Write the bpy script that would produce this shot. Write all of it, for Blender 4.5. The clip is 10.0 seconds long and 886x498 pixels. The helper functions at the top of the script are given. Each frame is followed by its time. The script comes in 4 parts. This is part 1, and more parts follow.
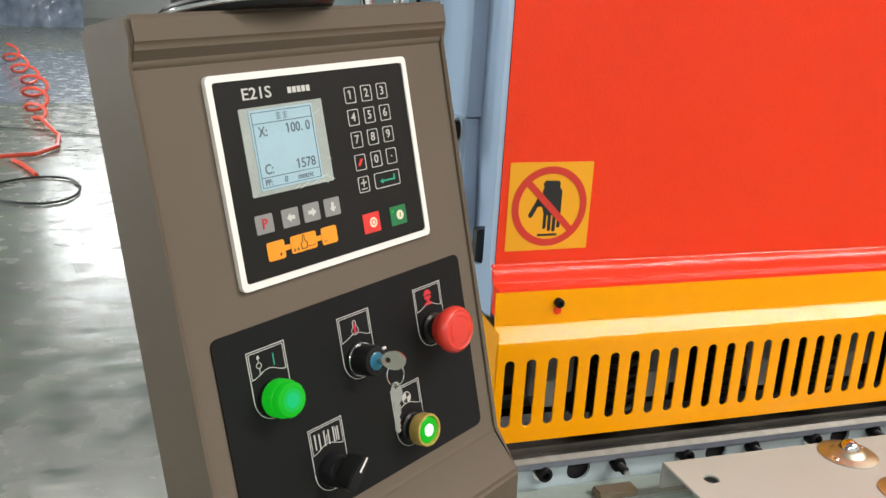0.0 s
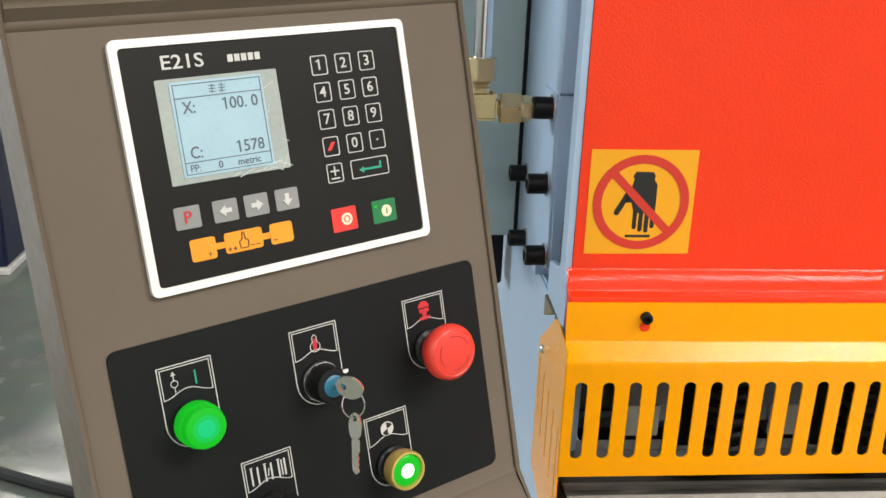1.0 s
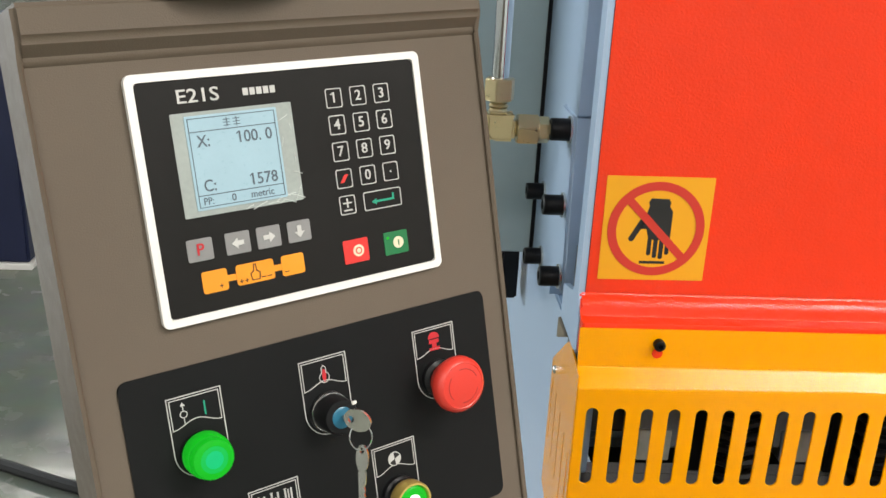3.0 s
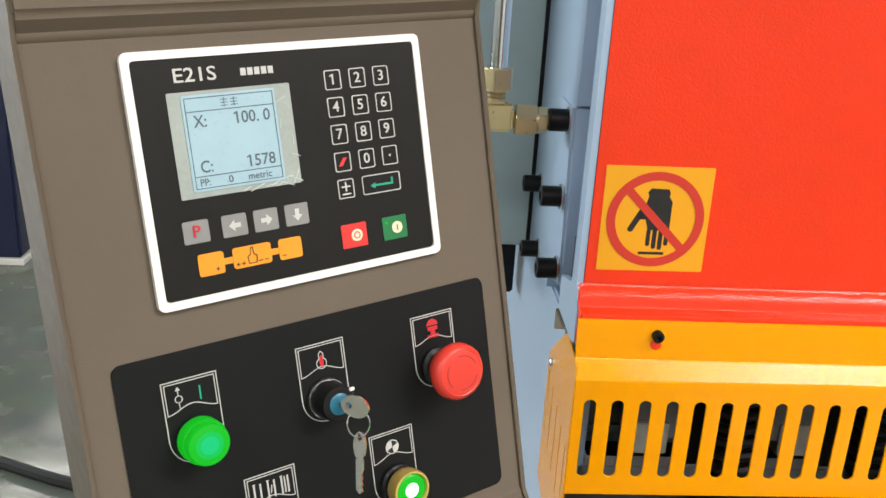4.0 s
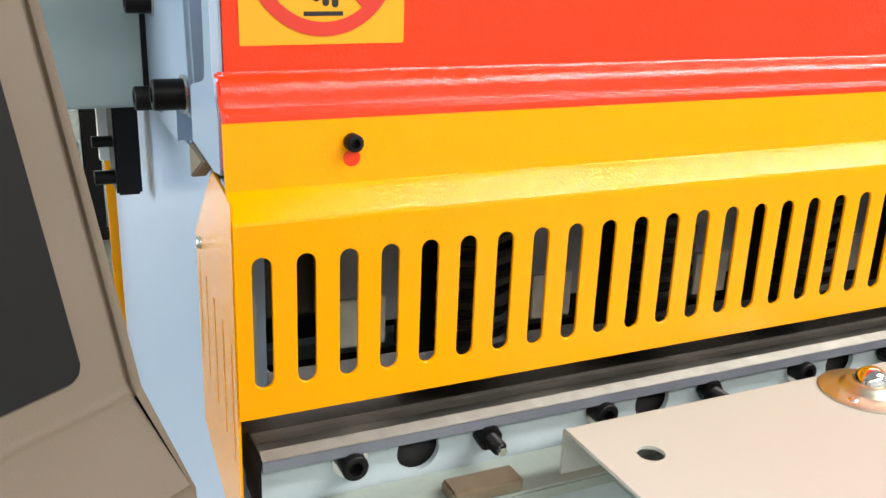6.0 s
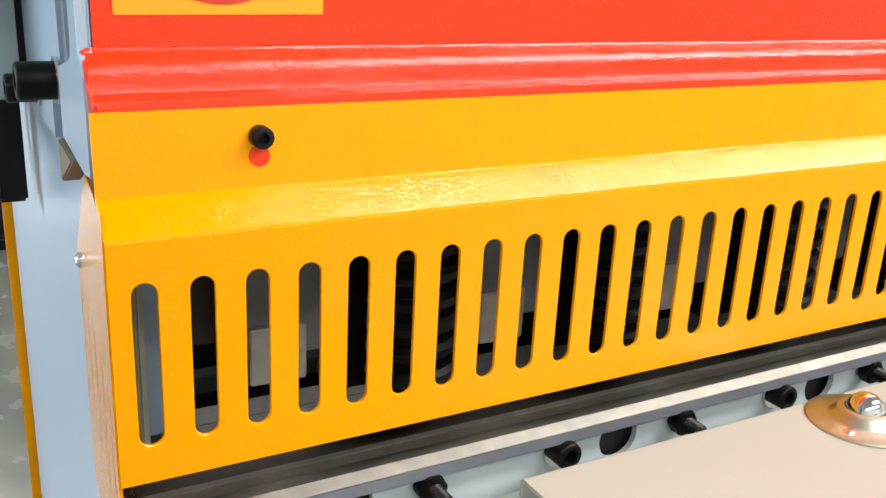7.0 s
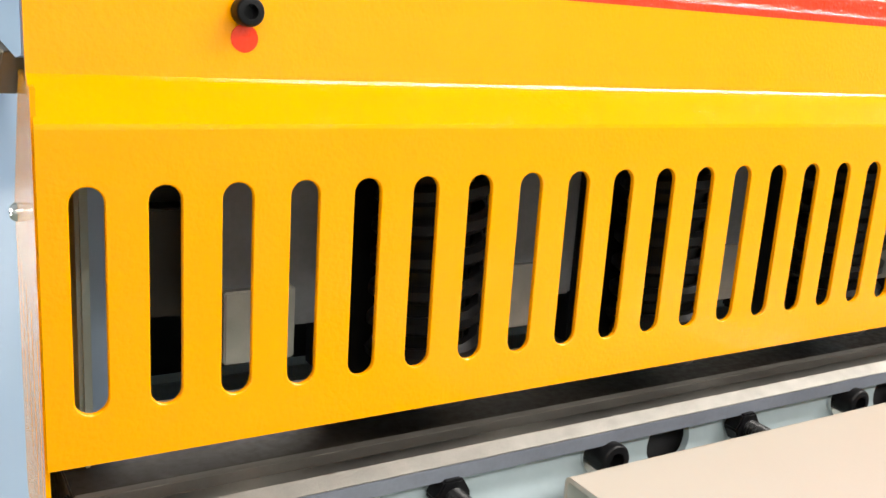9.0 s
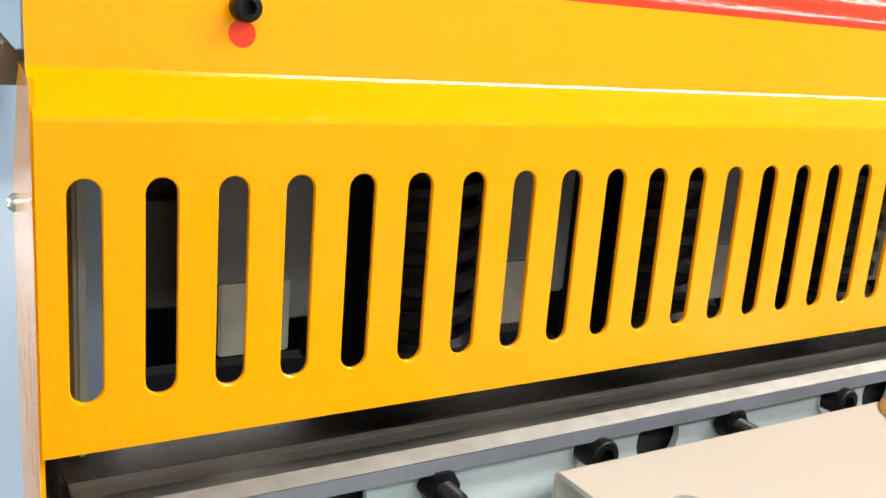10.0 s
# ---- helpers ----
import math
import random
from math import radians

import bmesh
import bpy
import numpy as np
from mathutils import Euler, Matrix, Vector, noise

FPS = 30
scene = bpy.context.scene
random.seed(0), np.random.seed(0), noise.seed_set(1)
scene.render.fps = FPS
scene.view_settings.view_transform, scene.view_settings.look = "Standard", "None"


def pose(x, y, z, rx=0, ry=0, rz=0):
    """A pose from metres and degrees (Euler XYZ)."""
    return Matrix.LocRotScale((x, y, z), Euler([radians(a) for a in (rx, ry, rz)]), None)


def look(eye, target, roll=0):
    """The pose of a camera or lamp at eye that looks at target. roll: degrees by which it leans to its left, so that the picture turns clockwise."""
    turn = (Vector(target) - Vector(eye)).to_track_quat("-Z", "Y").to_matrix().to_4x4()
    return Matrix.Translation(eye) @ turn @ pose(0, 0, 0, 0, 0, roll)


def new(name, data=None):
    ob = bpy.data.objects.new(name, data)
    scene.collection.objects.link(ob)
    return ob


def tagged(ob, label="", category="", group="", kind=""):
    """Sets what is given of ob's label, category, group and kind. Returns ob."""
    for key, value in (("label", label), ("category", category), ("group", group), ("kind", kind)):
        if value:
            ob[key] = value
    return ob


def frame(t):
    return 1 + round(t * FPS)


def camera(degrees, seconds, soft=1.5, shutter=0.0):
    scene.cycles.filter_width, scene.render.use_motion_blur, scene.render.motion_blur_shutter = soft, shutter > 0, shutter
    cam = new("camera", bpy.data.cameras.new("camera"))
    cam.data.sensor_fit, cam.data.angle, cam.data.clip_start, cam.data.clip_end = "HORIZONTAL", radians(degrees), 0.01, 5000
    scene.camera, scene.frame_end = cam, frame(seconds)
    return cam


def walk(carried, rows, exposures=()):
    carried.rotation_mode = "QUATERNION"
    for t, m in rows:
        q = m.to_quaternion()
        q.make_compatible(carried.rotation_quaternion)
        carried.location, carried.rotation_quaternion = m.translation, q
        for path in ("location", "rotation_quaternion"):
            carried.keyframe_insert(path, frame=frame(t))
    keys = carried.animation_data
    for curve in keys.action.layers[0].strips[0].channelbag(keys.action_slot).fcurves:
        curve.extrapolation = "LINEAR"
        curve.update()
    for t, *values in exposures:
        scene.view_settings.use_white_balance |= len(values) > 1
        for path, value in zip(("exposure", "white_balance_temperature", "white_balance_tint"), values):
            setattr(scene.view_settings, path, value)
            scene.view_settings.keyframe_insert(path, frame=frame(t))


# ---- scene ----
cam = camera(50.7, 10.0)
PATH = [
    (0, (-0.441, -1.01, 1.447), (0.199, 0.794, 0.868), 3.5),
    (0.5, (-0.272, -0.933, 1.44), (0.086, 0.933, 0.816), 3.0),
    (1, (-0.22, -0.899, 1.433), (-0.051, 0.984, 0.78), 2.1),
    (1.5, (-0.201, -0.897, 1.46), (-0.075, 0.988, 0.804), 2.7),
    (2, (-0.197, -0.897, 1.458), (-0.073, 0.989, 0.804), 2.6),
    (2.5, (-0.206, -0.894, 1.459), (-0.081, 0.991, 0.801), 2.8),
    (4, (-0.218, -0.887, 1.445), (-0.076, 0.996, 0.787), 3.3),
    (4.5, (-0.168, -0.87, 1.4), (0.204, 0.982, 0.744), 4.1),
    (5, (-0.117, -0.815, 1.32), (0.507, 0.975, 0.681), 2.9),
    (5.2, (-0.112, -0.77, 1.276), (0.541, 1.011, 0.642), 1.8),
    (6.3, (-0.124, -0.525, 1.162), (0.756, 1.153, 0.521), 2.7),
    (6.5, (-0.111, -0.507, 1.154), (0.807, 1.155, 0.526), 2.7),
    (7, (-0.072, -0.467, 1.147), (0.869, 1.179, 0.509), 3.0),
    (7.5, (-0.053, -0.458, 1.137), (0.888, 1.185, 0.492), 3.3),
    (8, (-0.049, -0.397, 1.085), (0.921, 1.268, 0.548), 3.8),
    (8.5, (-0.042, -0.38, 1.053), (0.953, 1.284, 0.562), 4.1),
    (9, (-0.047, -0.377, 1.041), (0.959, 1.283, 0.561), 3.8),
    (9.5, (-0.046, -0.381, 1.04), (0.957, 1.28, 0.552), 4.3),
    (10, (-0.048, -0.382, 1.042), (0.963, 1.273, 0.555), 4.6),
]
walk(cam, [(t, look(e, g, r)) for t, e, g, r in PATH],
     [(t, s, 6780, 10) for t, s in ((0, -0.43), (0.5, -0.41), (1.0, -0.27), (2.5, -0.32), (4.0, -0.25), (4.5, 0.0), (5.0, 0.01), (6.5, 0.17), (7.0, 0.07), (7.5, 0.02), (8.0, 0.12), (8.5, 0.25), (10.0, 0.27))])

# ---- light: a factory hall with a roof light, added roof fill and tall windows ----
world = bpy.data.worlds.new("world")
world.use_nodes = True
scene.world = world
wn = world.node_tree.nodes
sky = wn.new("ShaderNodeTexSky")
sky.sky_type = 'NISHITA'
sky.sun_disc = False
sky.sun_elevation, sky.sun_rotation = radians(50), radians(160)
wn["Background"].inputs["Strength"].default_value = 0.10
world.node_tree.links.new(sky.outputs["Color"], wn["Background"].inputs["Color"])


def area(name, m, sx, sy, watts, colour=(1.0, 0.97, 0.93)):
    lamp = bpy.data.lights.new(name, "AREA")
    lamp.shape, lamp.size, lamp.size_y, lamp.energy, lamp.color = "RECTANGLE", sx, sy, watts, colour
    ob = new(name, lamp)
    ob.matrix_world = m
    return ob


HALL_X0, HALL_X1, HALL_Y0, HALL_Y1, HALL_H = -10.0, 12.0, -9.0, 20.0, 6.0
# light of the sky in the middle roof strip and in the windows of the far and the side wall
# first and third strips are unseen fill, added for the machine front and far floor
ROOF_LIGHT_AND_FILL = [(-0.5, -6.4, 16.0, 1.3, 900), (5.6, -2.62, 7.0, 1.15, 900), (0.0, 10.5, 12.0, 1.4, 700)]
for rx, ry, rsx, rsy, watts in ROOF_LIGHT_AND_FILL:
    area("roof_daylight_and_fill", pose(rx, ry, HALL_H - 0.02), rsx - 0.1, rsy - 0.1, watts)
for wz in (4.10, 5.25):
    area("window_daylight", look((-0.75, HALL_Y1 - 0.03, wz), (-0.75, 0, wz - 0.8)), 2.4, 0.8, 120, (0.93, 0.97, 1.0))
area("side_window_daylight", look((HALL_X0 + 0.03, 5.0, 2.6), (0, 1.0, 1.6)), 6.0, 2.4, 1150, (0.88, 0.95, 1.0))


# ---- materials ----
def mat(name, base, rough=0.5, metal=0.0, vary=0.08, vscale=6.0, bump=0.0, bscale=300.0, rvary=0.1, coat=0.0,
        glow=None, glow_power=0.0, spec=0.5):
    m = bpy.data.materials.new(name)
    m.use_nodes = True
    nt = m.node_tree
    n, l = nt.nodes, nt.links
    b = n["Principled BSDF"]
    b.inputs["Metallic"].default_value = metal
    b.inputs["Specular IOR Level"].default_value = spec
    b.inputs["Coat Weight"].default_value = coat
    b.inputs["Coat Roughness"].default_value = 0.08
    tc = n.new("ShaderNodeTexCoord")
    big = n.new("ShaderNodeTexNoise")
    big.inputs["Scale"].default_value, big.inputs["Detail"].default_value = vscale, 6
    fine = n.new("ShaderNodeTexNoise")
    fine.inputs["Scale"].default_value, fine.inputs["Detail"].default_value = vscale * 14, 4
    l.new(tc.outputs["Object"], big.inputs["Vector"])
    l.new(tc.outputs["Object"], fine.inputs["Vector"])
    add = n.new("ShaderNodeMath")
    add.operation = "MULTIPLY_ADD"
    add.inputs[1].default_value = 0.4
    l.new(fine.outputs["Fac"], add.inputs[0])
    l.new(big.outputs["Fac"], add.inputs[2])
    mr = n.new("ShaderNodeMapRange")
    mr.inputs["From Min"].default_value, mr.inputs["From Max"].default_value = 0.45, 0.95
    mr.inputs["To Min"].default_value, mr.inputs["To Max"].default_value = 1 - vary, 1 + vary
    l.new(add.outputs[0], mr.inputs["Value"])
    mix = n.new("ShaderNodeVectorMath")
    mix.operation = "SCALE"
    mix.inputs[0].default_value = base
    l.new(mr.outputs["Result"], mix.inputs["Scale"])
    l.new(mix.outputs["Vector"], b.inputs["Base Color"])
    rr = n.new("ShaderNodeMapRange")
    rr.inputs["From Min"].default_value, rr.inputs["From Max"].default_value = 0.3, 0.7
    rr.inputs["To Min"].default_value, rr.inputs["To Max"].default_value = max(0.02, rough * (1 - rvary)), min(1, rough * (1 + rvary))
    l.new(fine.outputs["Fac"], rr.inputs["Value"])
    l.new(rr.outputs["Result"], b.inputs["Roughness"])
    if bump:
        bn = n.new("ShaderNodeTexNoise")
        bn.inputs["Scale"].default_value, bn.inputs["Detail"].default_value = bscale, 3
        l.new(tc.outputs["Object"], bn.inputs["Vector"])
        bp = n.new("ShaderNodeBump")
        bp.inputs["Strength"].default_value, bp.inputs["Distance"].default_value = bump, 0.001
        l.new(bn.outputs["Fac"], bp.inputs["Height"])
        l.new(bp.outputs["Normal"], b.inputs["Normal"])
    if glow:
        b.inputs["Emission Color"].default_value = (*glow, 1)
        b.inputs["Emission Strength"].default_value = glow_power
    return m


RED = mat("red_gloss_paint", (0.85, 0.040, 0.006), 0.08, vary=0.05, vscale=3, bump=0.60, bscale=400, rvary=0.3, spec=0.40)
YELLOW = mat("yellow_gloss_paint", (0.90, 0.346, 0.0), 0.07, vary=0.04, vscale=4, bump=0.30, bscale=400, rvary=0.3, spec=0.25)
BLUE = mat("pale_blue_paint", (0.36, 0.47, 0.62), 0.30, vary=0.05, vscale=1.2, rvary=0.03)
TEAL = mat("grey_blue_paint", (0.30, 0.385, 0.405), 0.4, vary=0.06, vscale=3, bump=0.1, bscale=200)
BROWN = mat("taupe_powder_coat", (0.116, 0.090, 0.066), 0.55, vary=0.07, vscale=5, bump=0.2, bscale=900, spec=0.3)
PLATE = mat("charcoal_plate", (0.0085, 0.009, 0.0095), 0.5, vary=0.12, vscale=9, bump=0.05, bscale=1200, spec=0.16)
PANEL = mat("charcoal_film", (0.013, 0.0122, 0.0115), 0.40, vary=0.1, vscale=9, spec=0.2)
WHITE = mat("white_plastic", (0.82, 0.80, 0.77), 0.4, vary=0.03)
INK = mat("white_ink", (0.55, 0.55, 0.53), 0.5, vary=0.05)
REDINK = mat("red_ink", (0.55, 0.02, 0.03), 0.5)
GREENINK = mat("green_ink", (0.01, 0.33, 0.20), 0.5)
BLACKINK = mat("black_ink", (0.012, 0.012, 0.012), 0.5)
GREYKEY = mat("grey_key", (0.24, 0.24, 0.24), 0.45)
ORANGE = mat("orange_key", (0.85, 0.30, 0.015), 0.45)
REDKEY = mat("red_key", (0.70, 0.035, 0.03), 0.45)
GREENKEY = mat("green_key", (0.01, 0.17, 0.055), 0.45)
CREAM = mat("cream_ink", (0.75, 0.68, 0.50), 0.5)
LCD = mat("lcd", (0.31, 0.45, 0.52), 0.3, vary=0.05, vscale=25, glow=(0.36, 0.62, 0.74), glow_power=0.15)
LCDINK = mat("lcd_ink", (0.09, 0.12, 0.15), 0.5)
FILM = mat("creased_clear_film", (0.36, 0.40, 0.38), 0.12, vary=0.12, vscale=20, bump=0.6, bscale=40)
# paler than the film: the glint on its creases is part of the colour
CREASEGLINT = mat("film_crease_glint", (0.62, 0.66, 0.64), 0.08, vary=0.1, coat=1.0)
BLACK = mat("black_oxide_steel", (0.006, 0.006, 0.007), 0.38, vary=0.25, vscale=40, bump=0.12, bscale=500, spec=0.2)
RUBBER = mat("black_plastic", (0.009, 0.009, 0.010), 0.32, vary=0.1, vscale=30, spec=0.25)
ESTOP = mat("red_plastic", (0.68, 0.045, 0.03), 0.35, vary=0.04, vscale=20)
GREENLENS = mat("green_lens", (0.0, 0.16, 0.006), 0.3, vary=0.03, glow=(0.0, 0.62, 0.02), glow_power=0.70, spec=0.25)
GREENCORE = mat("green_lens_core", (0.0, 0.16, 0.08), 0.3, vary=0.03, glow=(0.0, 0.69, 0.20), glow_power=0.76, spec=0.25)
GREENMID = mat("green_lens_middle", (0.0, 0.16, 0.04), 0.3, vary=0.03, glow=(0.0, 0.65, 0.075), glow_power=0.73, spec=0.25)
WHITECORE = mat("lit_lens_core", (0.6, 0.8, 0.65), 0.2, vary=0.03, glow=(0.75, 1.0, 0.80), glow_power=1.3)
BRASS = mat("brass", (0.55, 0.56, 0.46), 0.40, 1.0, vary=0.06, vscale=12, bump=0.03, bscale=300)
# near-black that paints the shade inside the beam holes
HOLESHADE = mat("hole_shade_dark", (0.02, 0.02, 0.022), 0.7, vary=0.1)
BEDLIP = mat("blue_grey_lip_paint", (0.15, 0.165, 0.20), 0.4, vary=0.16, vscale=25, bump=0.15, bscale=160)
NICKELBRASS = mat("pale_brass", (0.62, 0.50, 0.29), 0.30, 1.0, vary=0.05, vscale=10, bump=0.03, bscale=200)
CHROME = mat("chrome", (0.72, 0.72, 0.72), 0.12, 1.0, vary=0.04)
STEEL = mat("ground_steel", (0.46, 0.445, 0.41), 0.42, 1.0, vary=0.14, vscale=60, bump=0.16, bscale=900, rvary=0.2)
DULLSTEEL = mat("dull_ground_steel", (0.33, 0.31, 0.28), 0.5, 0.8, vary=0.2, vscale=30, bump=0.15, bscale=500)
CLAMPGREY = mat("grey_clamp_paint", (0.15, 0.155, 0.165), 0.4, vary=0.25, vscale=18, bump=0.2, bscale=150)
GOLD = mat("gold_anodised_ring", (0.70, 0.50, 0.14), 0.3, 0.6, vary=0.06, vscale=40)
BARESTEEL = mat("bare_brown_steel", (0.20, 0.16, 0.11), 0.5, 0.4, vary=0.2, vscale=20)
DARKSTEEL = mat("oily_dark_steel", (0.040, 0.032, 0.025), 0.42, 0.3, vary=0.3, vscale=14, bump=0.04, bscale=300, rvary=0.3)
# grey taken down almost to black: shade inside the machine is in the colour
SHADEGREY = mat("shaded_interior_grey", (0.028, 0.029, 0.031), 0.45, vary=0.2, vscale=12, bump=0.2, bscale=200)
GREYGREEN = mat("grey_green_paint", (0.30, 0.35, 0.32), 0.45, vary=0.12, vscale=14, bump=0.1, bscale=150)
TABLE = mat("beige_grey_paint", (0.435, 0.45, 0.425), 0.45, vary=0.03, vscale=5, bump=0.06, bscale=500)
BEAM = mat("pale_grey_blue_paint", (0.42, 0.50, 0.54), 0.35, vary=0.08, vscale=9, bump=0.15, bscale=160)
CLEARBLUE = mat("blue_teal_key_core", (0.01, 0.13, 0.22), 0.3, vary=0.1, vscale=60)
KEYMETAL = mat("nickel_key", (0.66, 0.64, 0.60), 0.26, 0.95, vary=0.02, vscale=20, rvary=0.05)
WALLM = mat("hall_wall_paint", (0.55, 0.58, 0.58), 0.7, vary=0.05, vscale=0.6)
CEILM = mat("hall_roof_sheet", (0.42, 0.43, 0.44), 0.6, vary=0.05, vscale=0.6)
NAVY = mat("navy_paint", (0.010, 0.014, 0.05), 0.4, vary=0.1, vscale=3)
SHEET = mat("clear_wrap_film", (0.20, 0.25, 0.34), 0.12, vary=0.45, vscale=5, bump=1.0, bscale=9)
HOSERED = mat("red_air_hose", (0.80, 0.09, 0.05), 0.35, vary=0.08, vscale=20)
CABLE = mat("black_cable", (0.015, 0.015, 0.016), 0.5, vary=0.1, vscale=40)


def floor_material(name, dark, light):
    m = bpy.data.materials.new(name)
    m.use_nodes = True
    n, l = m.node_tree.nodes, m.node_tree.links
    b = n["Principled BSDF"]
    tc = n.new("ShaderNodeTexCoord")
    a = n.new("ShaderNodeTexNoise")
    a.inputs["Scale"].default_value, a.inputs["Detail"].default_value = 0.9, 8
    c = n.new("ShaderNodeTexNoise")
    c.inputs["Scale"].default_value, c.inputs["Detail"].default_value = 7.0, 8
    for x in (a, c):
        l.new(tc.outputs["Object"], x.inputs["Vector"])
    ramp = n.new("ShaderNodeValToRGB")
    ramp.color_ramp.elements[0].position, ramp.color_ramp.elements[1].position = 0.3, 0.7
    ramp.color_ramp.elements[0].color = (*dark, 1)
    ramp.color_ramp.elements[1].color = (*light, 1)
    l.new(a.outputs["Fac"], ramp.inputs["Fac"])
    mx = n.new("ShaderNodeMix")
    mx.data_type, mx.blend_type = "RGBA", "MULTIPLY"
    mx.inputs["Factor"].default_value = 0.35
    l.new(ramp.outputs["Color"], mx.inputs["A"])
    l.new(c.outputs["Color"], mx.inputs["B"])
    l.new(mx.outputs["Result"], b.inputs["Base Color"])
    mr = n.new("ShaderNodeMapRange")
    mr.inputs["From Min"].default_value, mr.inputs["From Max"].default_value = 0.35, 0.7
    mr.inputs["To Min"].default_value, mr.inputs["To Max"].default_value = 0.14, 0.34
    l.new(c.outputs["Fac"], mr.inputs["Value"])
    l.new(mr.outputs["Result"], b.inputs["Roughness"])
    w = n.new("ShaderNodeTexNoise")
    w.inputs["Scale"].default_value, w.inputs["Detail"].default_value = 3.0, 5
    stretch = n.new("ShaderNodeMapping")
    stretch.inputs["Scale"].default_value = (0.7, 1.8, 1.0)
    l.new(tc.outputs["Object"], stretch.inputs["Vector"])
    l.new(stretch.outputs["Vector"], w.inputs["Vector"])
    bp = n.new("ShaderNodeBump")
    bp.inputs["Strength"].default_value, bp.inputs["Distance"].default_value = 0.35, 0.012
    l.new(w.outputs["Fac"], bp.inputs["Height"])
    l.new(bp.outputs["Normal"], b.inputs["Normal"])
    return m


FLOORM = floor_material("green_epoxy_floor", (0.185, 0.213, 0.176), (0.235, 0.262, 0.220))
# floor colour with the bluish reflection of the hall put in
REFLECTM = floor_material("blue_grey_floor_reflection", (0.17, 0.215, 0.26), (0.22, 0.27, 0.32))


# ---- mesh helpers ----
def thing(name, label, category, m=None, group="", kind=""):
    ob = new(name)
    ob.empty_display_size = 0.05
    if m is not None:
        ob.matrix_world = m
    return tagged(ob, label, category, group, kind)


def mesh_of(name, bm, material, smooth=40):
    bmesh.ops.recalc_face_normals(bm, faces=bm.faces[:])
    me = bpy.data.meshes.new(name)
    bm.to_mesh(me)
    bm.free()
    me.materials.append(material)
    if smooth:
        me.shade_smooth()
        me.set_sharp_from_angle(angle=radians(smooth))
    return me


def part(name, bm, material, parent=None, label="", m=None, smooth=40):
    ob = new(name, mesh_of(name, bm, material, smooth))
    if parent is not None:
        ob.parent = parent
    if m is not None:
        ob.matrix_local = m
    return tagged(ob, label) if label else ob


def setting(name, bm, material, label="", category=""):
    return tagged(part(name, bm, material), label, category, kind="structure")


def box(x0, x1, y0, y1, z0, z1, bevel=0.0, seg=2, bm=None):
    bm = bm or bmesh.new()
    vs = bmesh.ops.create_cube(bm, size=1)["verts"]
    for v in vs:
        v.co = (x0 + (v.co.x + 0.5) * (x1 - x0), y0 + (v.co.y + 0.5) * (y1 - y0), z0 + (v.co.z + 0.5) * (z1 - z0))
    if bevel:
        es = list({e for v in vs for e in v.link_edges})
        bmesh.ops.bevel(bm, geom=es, offset=bevel, segments=seg, affect="EDGES")
    return bm


def prism(poly, depth, axis="z", at=0.0, bevel=0.0, seg=2, bm=None):
    """A polygon (a, b) drawn out by depth along an axis: z takes (x, y), x takes (y, z), y takes (x, z)."""
    bm = bm or bmesh.new()
    place = {"z": lambda a, b, c: (a, b, c), "x": lambda a, b, c: (c, a, b), "y": lambda a, b, c: (a, c, b)}[axis]
    low = [bm.verts.new(place(a, b, at)) for a, b in poly]
    high = [bm.verts.new(place(a, b, at + depth)) for a, b in poly]
    bm.faces.new(low)
    bm.faces.new(high[::-1])
    n = len(poly)
    sides = [bm.faces.new((low[i], low[(i + 1) % n], high[(i + 1) % n], high[i])) for i in range(n)]
    if bevel:
        es = list({e for f in sides for e in f.edges})
        bmesh.ops.bevel(bm, geom=es, offset=bevel, segments=seg, affect="EDGES")
    return bm


def rounded(x0, x1, y0, y1, r, n=6):
    pts = []
    for cx, cy, a0 in ((x1 - r, y1 - r, 0), (x0 + r, y1 - r, 90), (x0 + r, y0 + r, 180), (x1 - r, y0 + r, 270)):
        pts += [(cx + r * math.cos(radians(a0 + 90 * i / n)), cy + r * math.sin(radians(a0 + 90 * i / n))) for i in range(n + 1)]
    return pts


def lathe(profile, n=32, bm=None, m=None):
    """Turns a profile of (radius, height) round z."""
    bm = bm or bmesh.new()
    rings, made = [], []
    for r, h in profile:
        if r < 1e-6:
            ring = [bm.verts.new((0, 0, h))]
        else:
            ring = [bm.verts.new((r * math.cos(math.tau * i / n), r * math.sin(math.tau * i / n), h)) for i in range(n)]
        rings.append(ring)
        made += ring
    for a, b in zip(rings, rings[1:]):
        for i in range(n):
            j = (i + 1) % n
            if len(a) == 1 and len(b) == 1:
                continue
            if len(a) == 1:
                bm.faces.new((a[0], b[j], b[i]))
            elif len(b) == 1:
                bm.faces.new((a[i], a[j], b[0]))
            else:
                bm.faces.new((a[i], a[j], b[j], b[i]))
    if m is not None:
        for v in made:
            v.co = m @ v.co
    return bm


def loop_band(outer, inner, depth, at=0.0, bm=None, m=None):
    """A flat ring between two outlines of as many points, with a thickness along z."""
    bm = bm or bmesh.new()
    n = len(outer)
    rows = [[bm.verts.new((a, b, z)) for a, b in pts] for pts, z in ((outer, at), (outer, at + depth), (inner, at + depth), (inner, at))]
    for k in range(4):
        a, b = rows[k], rows[(k + 1) % 4]
        for i in range(n):
            j = (i + 1) % n
            bm.faces.new((a[i], a[j], b[j], b[i]))
    if m is not None:
        for r in rows:
            for v in r:
                v.co = m @ v.co
    return bm


def circle(cx, cy, r, n=32, a0=0.0, a1=360.0):
    return [(cx + r * math.cos(radians(a0 + (a1 - a0) * i / n)), cy + r * math.sin(radians(a0 + (a1 - a0) * i / n))) for i in range(n)]


